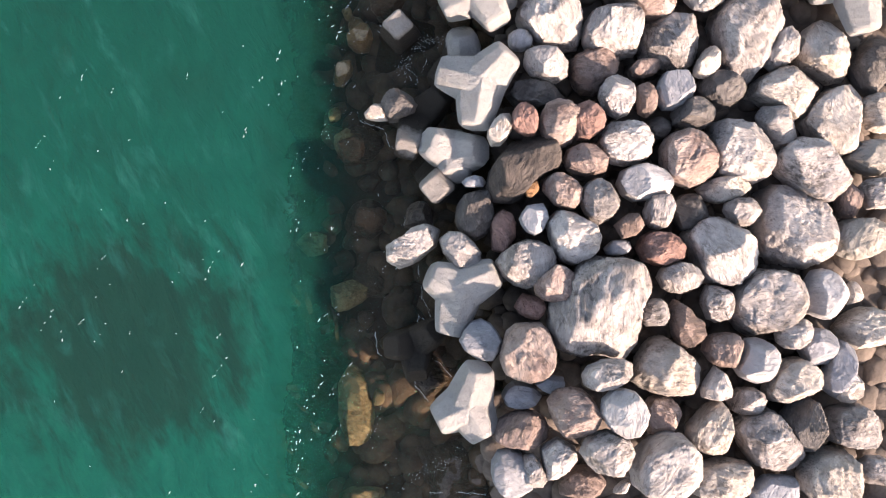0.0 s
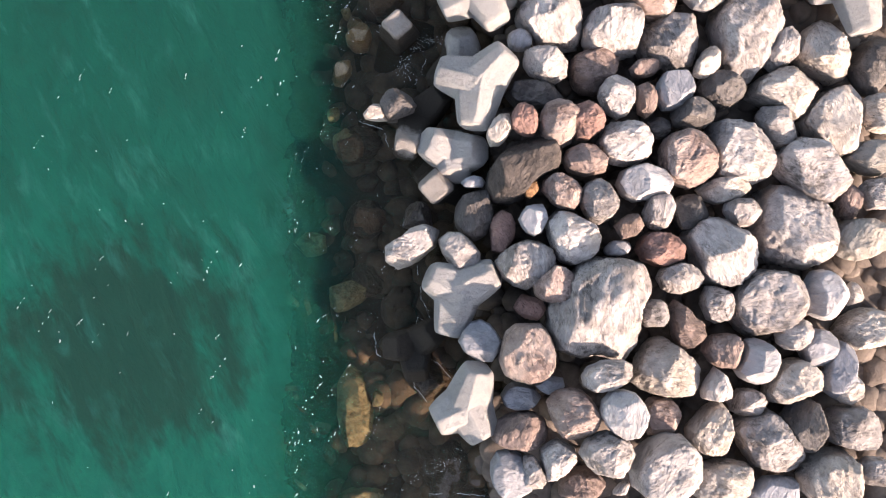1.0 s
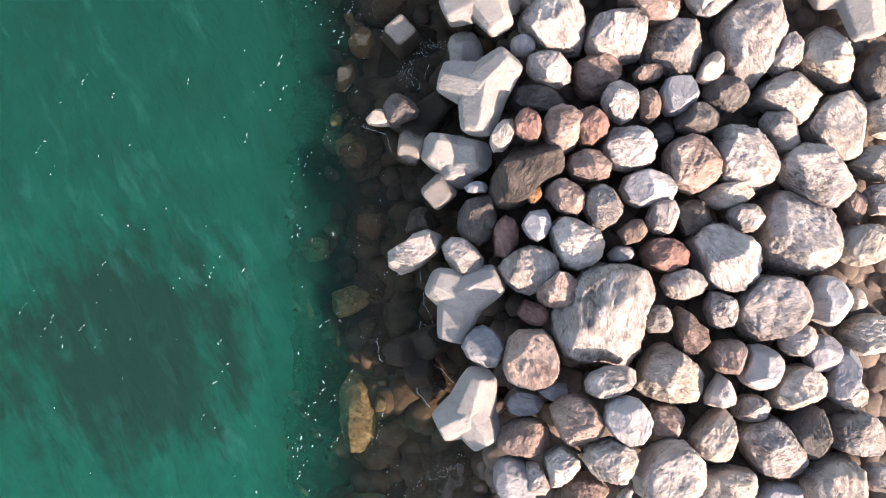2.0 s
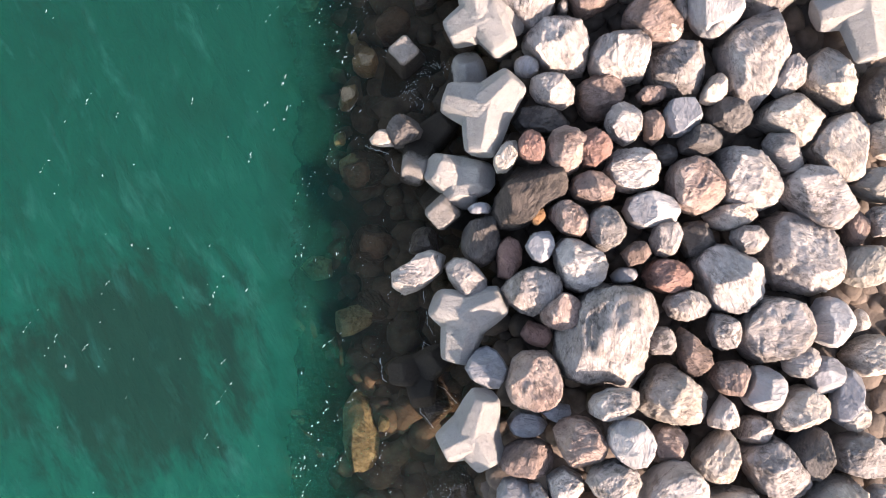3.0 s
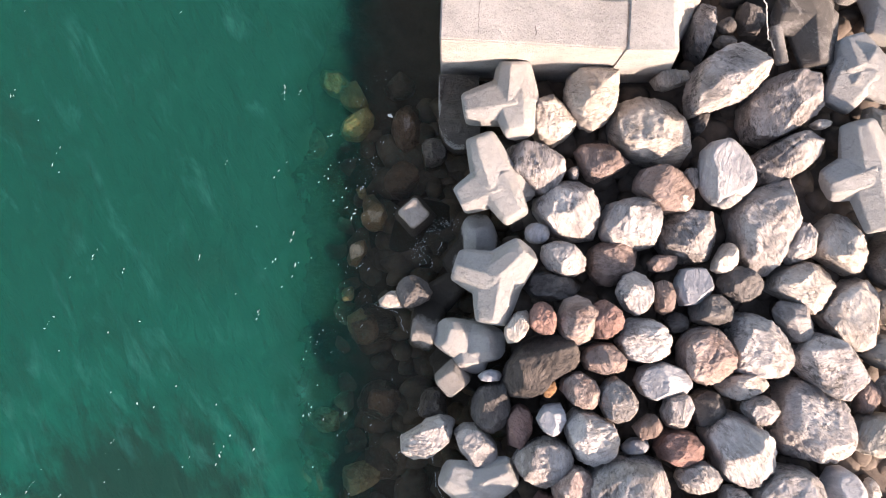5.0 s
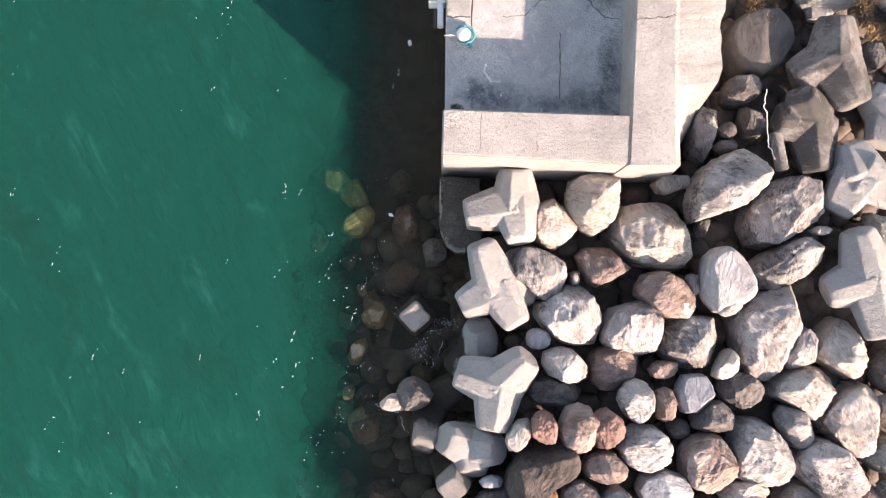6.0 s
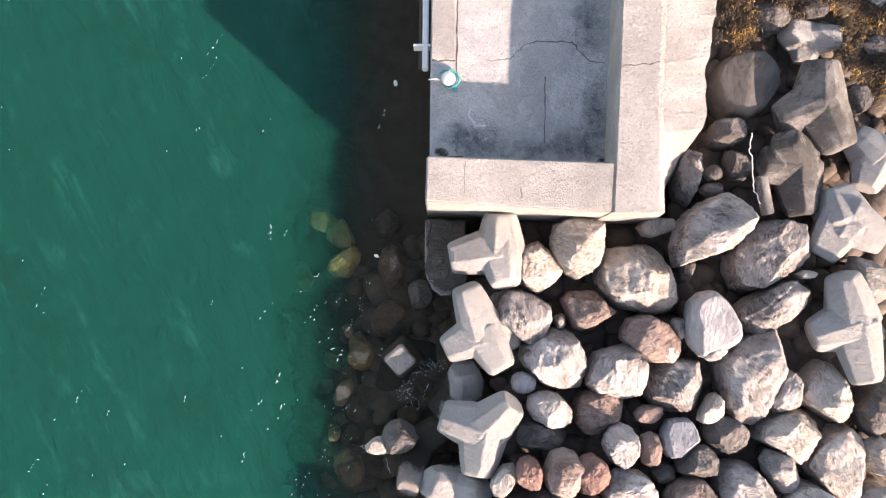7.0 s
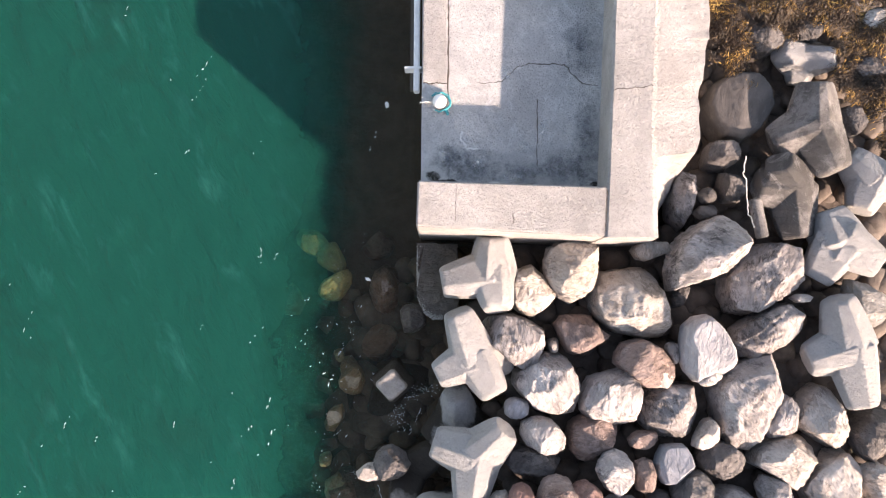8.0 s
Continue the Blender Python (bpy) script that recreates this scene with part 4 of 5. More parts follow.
boulder("y", -2.63, 8.27, -0.47, 0.70, 167, (0.26, 0.23, 0.25, 0.35, 0.31, 0.32, 0.38, 0.31, 0.31, 0.28, 0.31, 0.36, 0.43, 0.35))
boulder("y", -2.55, 7.64, -0.45, 0.70, 168, (0.35, 0.42, 0.43, 0.26, 0.19, 0.19, 0.23, 0.29, 0.42, 0.42, 0.38, 0.37, 0.32, 0.30))
boulder("w", -1.34, 7.54, -0.49, 0.63, 140, (0.26, 0.29, 0.44, 0.57, 0.47, 0.28, 0.25, 0.28, 0.46, 0.59, 0.40, 0.31))
boulder("w", -0.73, 6.86, -0.35, 0.51, 141, (0.31, 0.29, 0.34, 0.33, 0.40, 0.29, 0.28, 0.28, 0.38, 0.34, 0.33, 0.29))
boulder("v", -3.33, 0.61, -1.19, 0.55, 142, (0.38, 0.40, 0.29, 0.28, 0.32, 0.34, 0.45, 0.33, 0.33, 0.28, 0.29, 0.40))
boulder("w", -2.12, 2.93, -0.53, 0.79, 143, (0.62, 0.49, 0.42, 0.42, 0.53, 0.51, 0.54, 0.49, 0.52, 0.42, 0.46, 0.48))
boulder("v", -3.65, 7.27, -1.32, 0.56, 144, (0.37, 0.31, 0.33, 0.41, 0.34, 0.38, 0.32, 0.32, 0.37, 0.35, 0.40, 0.33))
boulder("w", -1.92, -0.25, -0.69, 0.68, 145, (0.41, 0.45, 0.38, 0.43, 0.43, 0.47, 0.39, 0.37, 0.47, 0.42, 0.42, 0.42))
boulder("w", -1.52, 8.50, -0.62, 0.51, 146, (0.35, 0.33, 0.30, 0.36, 0.28, 0.28, 0.38, 0.35, 0.33, 0.27, 0.28, 0.32))
boulder("u", -2.17, 5.57, -0.58, 0.49, 147, (0.22, 0.23, 0.26, 0.39, 0.39, 0.27, 0.20, 0.21, 0.30, 0.37, 0.43, 0.27))
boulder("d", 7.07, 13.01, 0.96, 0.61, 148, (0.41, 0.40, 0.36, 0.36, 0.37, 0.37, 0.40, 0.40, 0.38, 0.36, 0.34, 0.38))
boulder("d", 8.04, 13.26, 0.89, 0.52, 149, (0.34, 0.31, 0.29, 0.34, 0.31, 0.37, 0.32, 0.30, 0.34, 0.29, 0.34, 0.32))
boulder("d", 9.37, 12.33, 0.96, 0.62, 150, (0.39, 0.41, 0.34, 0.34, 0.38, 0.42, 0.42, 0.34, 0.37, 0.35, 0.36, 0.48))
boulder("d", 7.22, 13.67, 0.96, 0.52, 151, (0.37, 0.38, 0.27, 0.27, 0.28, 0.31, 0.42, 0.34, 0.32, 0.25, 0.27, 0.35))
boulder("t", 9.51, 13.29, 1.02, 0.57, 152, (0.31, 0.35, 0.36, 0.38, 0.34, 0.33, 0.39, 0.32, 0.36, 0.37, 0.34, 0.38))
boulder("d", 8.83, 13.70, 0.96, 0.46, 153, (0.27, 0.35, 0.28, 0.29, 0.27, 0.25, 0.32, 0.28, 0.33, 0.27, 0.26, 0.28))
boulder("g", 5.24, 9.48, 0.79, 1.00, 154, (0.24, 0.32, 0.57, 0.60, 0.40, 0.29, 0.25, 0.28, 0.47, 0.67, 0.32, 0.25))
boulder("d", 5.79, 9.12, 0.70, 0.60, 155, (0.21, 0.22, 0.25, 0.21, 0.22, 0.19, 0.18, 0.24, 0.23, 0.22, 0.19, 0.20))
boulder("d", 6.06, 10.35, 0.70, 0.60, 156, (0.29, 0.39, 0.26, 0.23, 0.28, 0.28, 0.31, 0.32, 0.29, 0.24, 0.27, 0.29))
boulder("x", -1.36, 7.48, -0.43, 0.72, 157, (0.33, 0.38, 0.46, 0.56, 0.51, 0.39, 0.37, 0.36, 0.48, 0.56, 0.50, 0.38))
boulder("x", -1.47, 6.29, -0.48, 0.69, 158, (0.40, 0.43, 0.46, 0.44, 0.40, 0.38, 0.43, 0.45, 0.45, 0.46, 0.39, 0.40))
boulder("w", -0.72, 6.86, 0.13, 0.47, 159, (0.27, 0.26, 0.31, 0.30, 0.32, 0.31, 0.25, 0.25, 0.36, 0.31, 0.29, 0.31))
boulder("v", -2.74, 3.62, -0.62, 0.25, 160, (0.13, 0.15, 0.21, 0.15, 0.15, 0.15, 0.13, 0.15, 0.19, 0.15, 0.17, 0.15))
boulder("v", -2.42, 6.00, -0.62, 0.22, 161, (0.10, 0.10, 0.14, 0.16, 0.14, 0.16, 0.11, 0.10, 0.13, 0.16, 0.15, 0.13))
boulder("x", -2.32, 2.81, -0.46, 0.56, 162, (0.33, 0.33, 0.41, 0.33, 0.36, 0.35, 0.30, 0.35, 0.37, 0.35, 0.34, 0.34))
boulder("x", -1.88, 1.15, -0.47, 0.59, 163, (0.39, 0.38, 0.33, 0.34, 0.36, 0.41, 0.38, 0.40, 0.33, 0.34, 0.34, 0.41))
boulder("w", -0.74, 1.21, 0.13, 0.47, 164, (0.26, 0.29, 0.30, 0.29, 0.28, 0.28, 0.28, 0.31, 0.28, 0.29, 0.28, 0.31))
boulder("u", -2.44, 2.93, -0.56, 0.51, 165, (0.29, 0.26, 0.31, 0.36, 0.30, 0.34, 0.29, 0.30, 0.31, 0.33, 0.33, 0.33))

boulder("t", 7.64, 7.28, 1.05, 0.35, 166, (0.22, 0.10, 0.08, 0.12, 0.22, 0.14, 0.09, 0.13))

# ---- tetrapods ----
DRY = "pale grey concrete tetrapod lying on the breakwater slope"
SHADE_DARK = "concrete tetrapod lying beside the quay, coloured dark for deep shade"
WET = "wet concrete tetrapod half under water"
tetrapod(0.66, 3.97, 0.80, [(-0.90, 0.29, -0.05), (0.60, 0.60, 0.30), (-0.15, -0.96, 0.10)], 1.0, 0.3, DRY, roll=0.45)
tetrapod(0.64, 6.03, 0.72, [(-0.37, 0.98, 0.25), (-0.79, -0.39, -0.05), (0.41, -0.77, 0.20), (0.75, -0.05, -0.35)], 0.96, 0.26, DRY, roll=0.15)
tetrapod(1.03, 7.82, 0.77, [(-1.08, -0.19, 0.00), (-0.01, 0.79, 0.28), (0.09, -0.76, 0.23)], 1.0, 0.3, DRY, roll=0.2)
tetrapod(0.07, 2.55, 0.08, [(-0.60, 0.24, 0.43), (0.58, -0.01, 0.54), (0.04, -0.54, 0.31)], 1.0, 0.3, DRY)
tetrapod(-0.24, 1.98, -0.51, [(-0.11, -0.28, 1.21), (0.65, -0.35, -0.25), (-0.54, 0.47, -0.38)], 0.9, 0.14, WET, WET_CONCRETE)
tetrapod(0.19, -0.47, 0.62, [(-0.66, 0.31, 0.20), (0.78, 0.36, 0.20), (-0.23, -0.97, -0.05)], 0.96, 0.3, DRY, roll=0.3)
tetrapod(0.34, -2.93, 0.74, [(0.23, 0.82, 0.35), (-0.67, -0.33, 0.10), (0.37, -0.69, 0.10)], 0.98, 0.3, DRY, roll=0.5)
tetrapod(8.60, 6.24, 0.90, [(-0.30, 1.02, 0.20), (-0.87, -0.30, -0.10), (0.27, -1.25, 0.00)], 1.04, 0.3, DRY, roll=0.55)
tetrapod(8.48, 8.48, 0.80, [(-0.22, 0.67, 0.00), (0.79, -0.49, 0.10), (-0.44, -0.78, -0.20)], 1.1, 0.2, DRY, roll=0.2)
tetrapod(7.94, 10.93, 0.95, [(-0.01, 0.94, 0.20), (0.39, -0.95, 0.15), (-0.82, -0.31, -0.20)], 1.1, 0.2, SHADE_DARK, SHADE_CONCRETE, 0.785)
tetrapod(7.50, 9.65, 0.75, [(-0.41, 0.50, 0.45), (-0.75, 0.05, 0.05), (0.15, -1.06, -0.05)], 1.04, 0.2, SHADE_DARK, SHADE_CONCRETE, 0.785)
tetrapod(8.00, 12.57, 0.25, [(-0.60, 0.17, 0.35), (0.64, -0.01, 0.35), (-0.07, -0.51, 0.0)], 0.8, 0.26, DRY, roll=0.3)
tetrapod(9.29, 9.85, 0.66, [(-0.48, 0.50, 0.00), (-0.29, -0.68, 0.05), (0.78, -0.09, -0.20)], 0.95, 0.3, DRY, roll=0.4)
tetrapod(-1.16, 5.43, -0.85, [(0.0, -0.02, 1.25), (0.88, 0.01, -0.25), (-0.40, -0.79, -0.25)], 0.92, 0.12, WET, WET_CONCRETE)
tetrapod(-0.78, 3.44, -0.57, [(-0.21, -0.85, 0.93), (0.63, 0.50, 0.55), (-0.77, 0.31, -0.06)], 0.9, 0.14, WET, WET_CONCRETE)
tetrapod(-0.85, -1.74, -0.64, [(-0.51, -0.03, 0.64), (0.50, 0.35, 0.71), (0.06, -0.68, 0.51)], 0.9, 0.14, WET, WET_CONCRETE)
tetrapod(0.29, 4.62, -0.25, [(-0.03, 0.60, 0.55), (-0.64, -0.50, 0.10), (0.60, -0.40, -0.20)], 0.95, 0.3, DRY, roll=0.3)

# seagrass patches on the sea floor
seagrass_bed(-6.6, -1.9, 1.3, 1.9, 3200, 5)
seagrass_bed(-10.5, 1.2, 1.0, 1.4, 1500, 6)


# ---- loose rubble that fills the gaps ----
def rubble(name, span, size, floor, material, label, seed):
    """Small stones strewn close together; floor: their tops across the slope."""
    rng = np.random.RandomState(seed)
    dirs, faces = BALL_LOW
    verts, polys, n = [], [], 0
    for gx_ in np.arange(*span, 0.42):
        for gy_ in np.arange(-6.5, 17.0, 0.42):
            x, y = gx_ + rng.uniform(-0.2, 0.2), gy_ + rng.uniform(-0.2, 0.2)
            if x < 5.2 and y > 8.2:
                continue
            s = rng.uniform(*size)
            top = np.interp(x, *floor) + rng.uniform(-0.14, 0.14)
            p = stone_points(dirs, rng.uniform(0.7, 1.2, 8) * s, s * 1.5, rng.randint(1, 9999), cuts=4)
            verts.append(p + np.array((x, y, top)))
            polys += [tuple(i + n for i in f) for f in faces]
            n += len(p)
    ob = mesh_object(name, np.concatenate(verts), polys, material, smooth=True)
    tagged(ob, label, "rubble", kind="stuff")


rubble("rubble", (-0.2, 11.5), (0.22, 0.42), ((-0.2, 1.2, 3, 12), (-0.8, -0.25, -0.02, 0.0)), RUBBLE, "rubble stones filling the gaps between boulders, coloured dark for the shade there", 11)
rubble("submerged_rubble", (-2.7, 0.2), (0.24, 0.5), ((-2.7, -2.0, -1.2, 0.2), (-1.35, -0.95, -0.78, -0.7)), SUNKEN, "dark brown stones lying under the shallow water", 12)


def flecks():
    """Short bright crests, foam flecks and sun glints, all painted white on the ripples."""
    rng = np.random.RandomState(4)
    verts, polys = [], []
    for _ in range(230):
        x, y = rng.uniform(-11, -1.3), rng.uniform(-6, 15)
        # More white specks off the shore, standing for sparkle on the water.
        if rng.rand() < 0.3:
            x = rng.normal(-3.2, 0.7)
        if y > 8.5 and x > -5.5 and rng.rand() < 0.85:
            continue
        if noise.noise(Vector((x * 0.6, y * 0.4, 7))) < -0.1:
            continue
        lean, run = radians(rng.normal(66, 12)), int(rng.choice((1, 1, 2, 3, 5)))
        for k_ in range(run):
            d = rng.normal(0, 0.05 * run)
            px, py = x + d * math.cos(lean) + rng.normal(0, 0.02), y + d * math.sin(lean)
            ln, wd, a = rng.uniform(0.009, 0.032) * (2.0 if rng.rand() < 0.2 else 1), rng.uniform(0.004, 0.010), lean + rng.normal(0, 0.35)
            u, w = np.array((math.cos(a), math.sin(a), 0)), np.array((-math.sin(a), math.cos(a), 0))
            c, k = np.array((px, py, SEA + 0.006)), len(verts)
            verts += [c - u * ln, c - u * ln * 0.2 + w * wd, c + u * ln, c + u * ln * 0.1 - w * wd]
            polys.append((k + 3, k + 2, k + 1, k))

    def fleck(own, p, z, longest):
        ln, wd, a = own.uniform(0.006, longest), own.uniform(0.003, 0.007), own.normal(1.1, 0.6)
        u, w = np.array((math.cos(a), math.sin(a), 0)), np.array((-math.sin(a), math.cos(a), 0))
        c, k = np.array((p.x, p.y, z)), len(verts)
        verts.extend([c - u * ln, c - u * ln * 0.2 + w * wd, c + u * ln, c + u * ln * 0.1 - w * wd])
        polys.append((k + 3, k + 2, k + 1, k))

    def foam_line(points, count, spread, seed):
        """A broken, frayed white line where the water laps a wet edge, or flecks strewn about it."""
        own = np.random.RandomState(seed)
        if spread > 0.03:
            for _ in range(max(6, int(count * 0.22))):
                i = own.randint(len(points) - 1)
                p = Vector(points[i]).lerp(Vector(points[i + 1]), own.rand())
                fleck(own, p + Vector((own.normal(0, spread), own.normal(0, spread))), SEA + own.uniform(0.008, 0.03), 0.024)
            return
        for a_, b_ in zip(points, points[1:]):
            a_, b_ = Vector(a_), Vector(b_)
            side = Vector((a_.y - b_.y, b_.x - a_.x)).normalized()
            steps = max(3, int((b_ - a_).length / 0.035))
            for i in range(steps):
                t0, t1 = i / steps, (i + 1) / steps
                sway = [0.035 * noise.noise(Vector((t * 4 + seed, a_.x, a_.y))) for t in (t0, t1)]
                p, q = a_.lerp(b_, t0) + side * sway[0], a_.lerp(b_, t1) + side * sway[1]
                if noise.noise(Vector((p.x * 3.5, p.y * 3.5, seed))) > -0.15:
                    k, z = len(verts), SEA + 0.02
                    wa, wb = side * own.uniform(0.001, 0.006), side * own.uniform(0.001, 0.006)
                    verts.extend([(*(p + wa), z), (*(q + wb), z), (*(q - wb), z), (*(p - wa), z)])
                    polys.append((k + 3, k + 2, k + 1, k))
                if own.rand() < 0.3:
                    fleck(own, p + side * own.normal(0, 0.04), SEA + 0.02, 0.014)

    foam_line([(-0.77, -1.10), (-0.80, -1.43), (-0.75, -1.85)], 26, 0.012, 2)
    foam_line([(-0.77, -1.10), (-0.58, -1.21), (-0.38, -1.31)], 14, 0.012, 3)
    foam_line([(-1.75, -1.46), (-1.70, -1.94), (-1.42, -2.09), (-1.06, -1.68)], 30, 0.015, 4)
    foam_line([(-0.94, -2.16), (-0.49, -2.01), (-0.20, -2.26), (-0.00, -2.49)], 34, 0.014, 5)
    foam_line([(-0.94, -2.16), (-0.84, -2.65), (-0.52, -3.06)], 26, 0.014, 6)
    foam_line([(-0.71, 0.64), (-0.77, 0.06), (-0.67, -0.72), (-0.45, -1.17), (-0.13, -1.21)], 40, 0.014, 7)
    foam_line([(-0.81, 5.02), (-0.55, 5.28), (-0.22, 5.21)], 300, 0.06, 9)
    foam_line([(-1.20, 4.56), (-1.01, 4.82), (-0.94, 4.36)], 300, 0.07, 10)
    foam_line([(-1.68, 5.49), (-1.40, 5.22), (-1.11, 4.99)], 22, 0.012, 11)
    foam_line([(-2.09, 3.39), (-1.79, 3.29), (-1.51, 3.19)], 30, 0.012, 12)
    foam_line([(-0.55, 4.82), (-0.68, 4.49), (-0.81, 4.23)], 16, 0.012, 13)
    foam_line([(-1.51, 3.12), (-1.41, 2.79), (-1.28, 2.64)], 30, 0.012, 14)
    foam_line([(-0.85, -4.82), (-0.40, -4.56), (0.24, -4.12)], 260, 0.09, 15)
    foam_line([(-0.53, -5.10), (-0.02, -5.07), (0.75, -5.15)], 30, 0.03, 16)
    foam_line([(-1.09, 0.97), (-1.02, 1.29), (-0.89, 1.46)], 26, 0.02, 17)
    foam_line([(-2.97, 3.20), (-2.90, 3.00)], 30, 0.1, 18)
    foam_line([(-2.38, 3.59), (-2.06, 3.39)], 34, 0.1, 19)
    foam_line([(-1.80, -0.58), (-1.70, -1.10), (-1.94, -1.61)], 50, 0.16, 20)
    foam_line([(-1.43, -4.18), (-1.30, -4.69), (-1.20, -5.20)], 40, 0.14, 21)
    foam_line([(-1.28, 1.23), (-2.06, 1.36)], 30, 0.12, 22)
    foam_line([(-0.92, 6.90), (-0.60, 7.09), (-0.53, 6.51)], 30, 0.05, 23)
    foam_line([(-2.14, 6.90), (-2.24, 6.39)], 40, 0.1, 24)
    foam_line([(-2.53, 7.93), (-2.40, 8.45), (-1.89, 8.57)], 50, 0.16, 25)
    foam_line([(-2.26, 6.13), (-2.32, 5.37), (-2.39, 4.61)], 60, 0.18, 26)
    foam_line([(-2.90, 5.12), (-2.77, 4.36), (-2.70, 3.60)], 40, 0.15, 27)
    foam_line([(-1.81, -2.90), (-1.68, -3.67), (-1.81, -4.18)], 40, 0.2, 28)
    foam_line([(-3.36, -3.41), (-3.49, -4.18)], 40, 0.25, 29)
    foam_line([(-3.30, 2.94), (-3.62, 1.90), (-2.58, 2.80)], 40, 0.3, 30)
    tagged(mesh_object("foam", verts, polys, FOAM_GLINT), "tiny white flecks on the ripples, foam and painted glints", "foam", kind="stuff")


flecks()


# ---- quay fittings ----
def wiggle(a, b, n, amp, seed, z):
    """A ragged line from a to b."""
    rng = np.random.RandomState(seed)
    a, b = np.array(a), np.array(b)
    side = np.array((-(b - a)[1], (b - a)[0]))
    side = side / np.linalg.norm(side)
    pts, off = [], 0.0
    for i in range(n + 1):
        off = 0.75 * off + rng.uniform(-amp, amp)
        c = a + (b - a) * i / n + side * off * min(1, i, n - i)
        pts.append((c[0], c[1], z))
    return pts


def crack(a, b, z, width, seed, amp=0.03, n=24, dirt=CRACK):
    """A dirt-filled crack or joint line, standing a few millimetres proud."""
    rng = np.random.RandomState(seed + 50)
    pts = wiggle(a, b, n, amp, seed, z)
    verts, polys = [], []
    for i, p in enumerate(pts):
        q, r = pts[min(i + 1, n)], pts[max(i - 1, 0)]
        w = Vector((-(q[1] - r[1]), q[0] - r[0], 0)).normalized() * width * rng.uniform(0.3, 1.0)
        verts += [Vector(p) + w, Vector(p) - w]
        if i:
            polys.append((2 * i - 2, 2 * i - 1, 2 * i + 1, 2 * i))
    return mesh_object("crack", verts, polys, dirt)


quay = bpy.data.objects["quay"]
for a, b, z, w, seed, amp in (
    ((0.72, 11.85), (1.20, 11.87), 1.279, 0.010, 1, 0.015), ((1.20, 11.87), (1.50, 12.15), 1.279, 0.012, 11, 0.015), ((1.50, 12.15), (1.80, 12.27), 1.279, 0.012, 13, 0.012),
    ((1.80, 12.27), (2.53, 12.24), 1.279, 0.016, 2, 0.018), ((2.53, 12.24), (2.95, 11.82), 1.279, 0.018, 3, 0.02), ((2.95, 11.82), (3.25, 11.78), 1.279, 0.012, 14, 0.01),
    ((3.36, 11.40), (4.14, 11.49), 2.424, 0.012, 4, 0.015), ((1.95, 10.05), (1.96, 11.5), 1.279, 0.014, 5, 0.012),
    ((0.08, 11.3), (0.10, 13.9), 1.279, 0.022, 7, 0.01), ((-0.44, 11.83), (0.05, 11.84), 1.279, 0.02, 8, 0.015),
    ((1.33, 8.76), (1.34, 8.95), 2.424, 0.012, 9, 0.01), ((3.15, 8.6), (3.2, 9.4), 2.425, 0.012, 10, 0.005),
    ((0.2, 8.8), (0.22, 9.5), 2.424, 0.006, 12, 0.01),
):
    crack(a, b, z, w, seed, amp).parent = quay
for a, b, w, seed in (((0.35, 10.81), (0.38, 10.58), 0.018, 31), ((0.38, 10.58), (0.52, 10.43), 0.016, 36), ((0.52, 10.43), (0.70, 10.43), 0.018, 32), ((0.6, 9.72), (1.3, 9.70), 0.016, 34), ((2.2, 9.64), (3.2, 9.60), 0.014, 35)):
    crack(a, b, 1.279, w, seed, 0.02, dirt=SALT).parent = quay


def stain_material(name, colour, strength, soft):
    """A soft-edged blotch that thins out towards its ragged rim."""
    s = Mat(name)
    v = s.coords(False)
    tc, mid, dist = s.n("ShaderNodeTexCoord"), s.n("ShaderNodeVectorMath"), s.n("ShaderNodeVectorMath")
    mid.operation, dist.operation = "MULTIPLY_ADD", "LENGTH"
    mid.inputs[1].default_value, mid.inputs[2].default_value = (2, 2, 0), (-1, -1, 0)
    s.link(tc.outputs["Generated"], mid.inputs[0])
    s.link(mid.outputs[0], dist.inputs[0])
    edge = s.math("ADD", dist.outputs["Value"], s.math("MULTIPLY", s.noise(v, 2.6, 8, 0.68, 0.2, 0.8, 0.5), 0.75))
    fade = s.n("ShaderNodeMapRange", From_Min=0.95 - soft, From_Max=0.95, To_Min=strength, To_Max=0.0)
    s.link(edge, fade.inputs["Value"])
    s.link(s.math("MULTIPLY", fade.outputs[0], s.noise(v, 9, 6, 0.7, 0.25, 0.6)), s.b.inputs["Alpha"])
    return s.done(colour, 0.8)


def stain(x, y, rx, ry, z, material, label):
    verts = [(x - rx, y - ry, z), (x + rx, y - ry, z), (x + rx, y + ry, z), (x - rx, y + ry, z)]
    tagged(mesh_object("stain", verts, [(0, 1, 2, 3)], material, quay), label)


DAMP = stain_material("damp_stain", (0.12, 0.135, 0.155), 0.75, 0.55)
BLACK_BLOTCH = stain_material("black_blotch", (0.03, 0.027, 0.022), 0.95, 0.2)
LIME = stain_material("lime_bloom", (0.72, 0.71, 0.69), 0.35, 0.3)
for k, (x, y, rx, ry) in enumerate(((0.65, 10.05, 1.3, 0.75), (0.1, 10.25, 0.75, 0.6), (3.0, 10.7, 0.6, 1.6), (2.6, 10.0, 1.1, 0.8), (1.7, 9.9, 1.2, 0.5), (2.9, 12.6, 0.7, 1.4))):
    stain(x, y, rx, ry, 1.2772 + 0.0003 * k, DAMP, "dark damp stain")
for k, (x, y, rx, ry) in enumerate(((-0.22, 9.86, 0.26, 0.2), (0.05, 9.74, 0.4, 0.1), (3.15, 9.66, 0.2, 0.12))):
    stain(x, y, rx, ry, 1.2792 + 0.0003 * k, BLACK_BLOTCH, "black blotch in the corner")
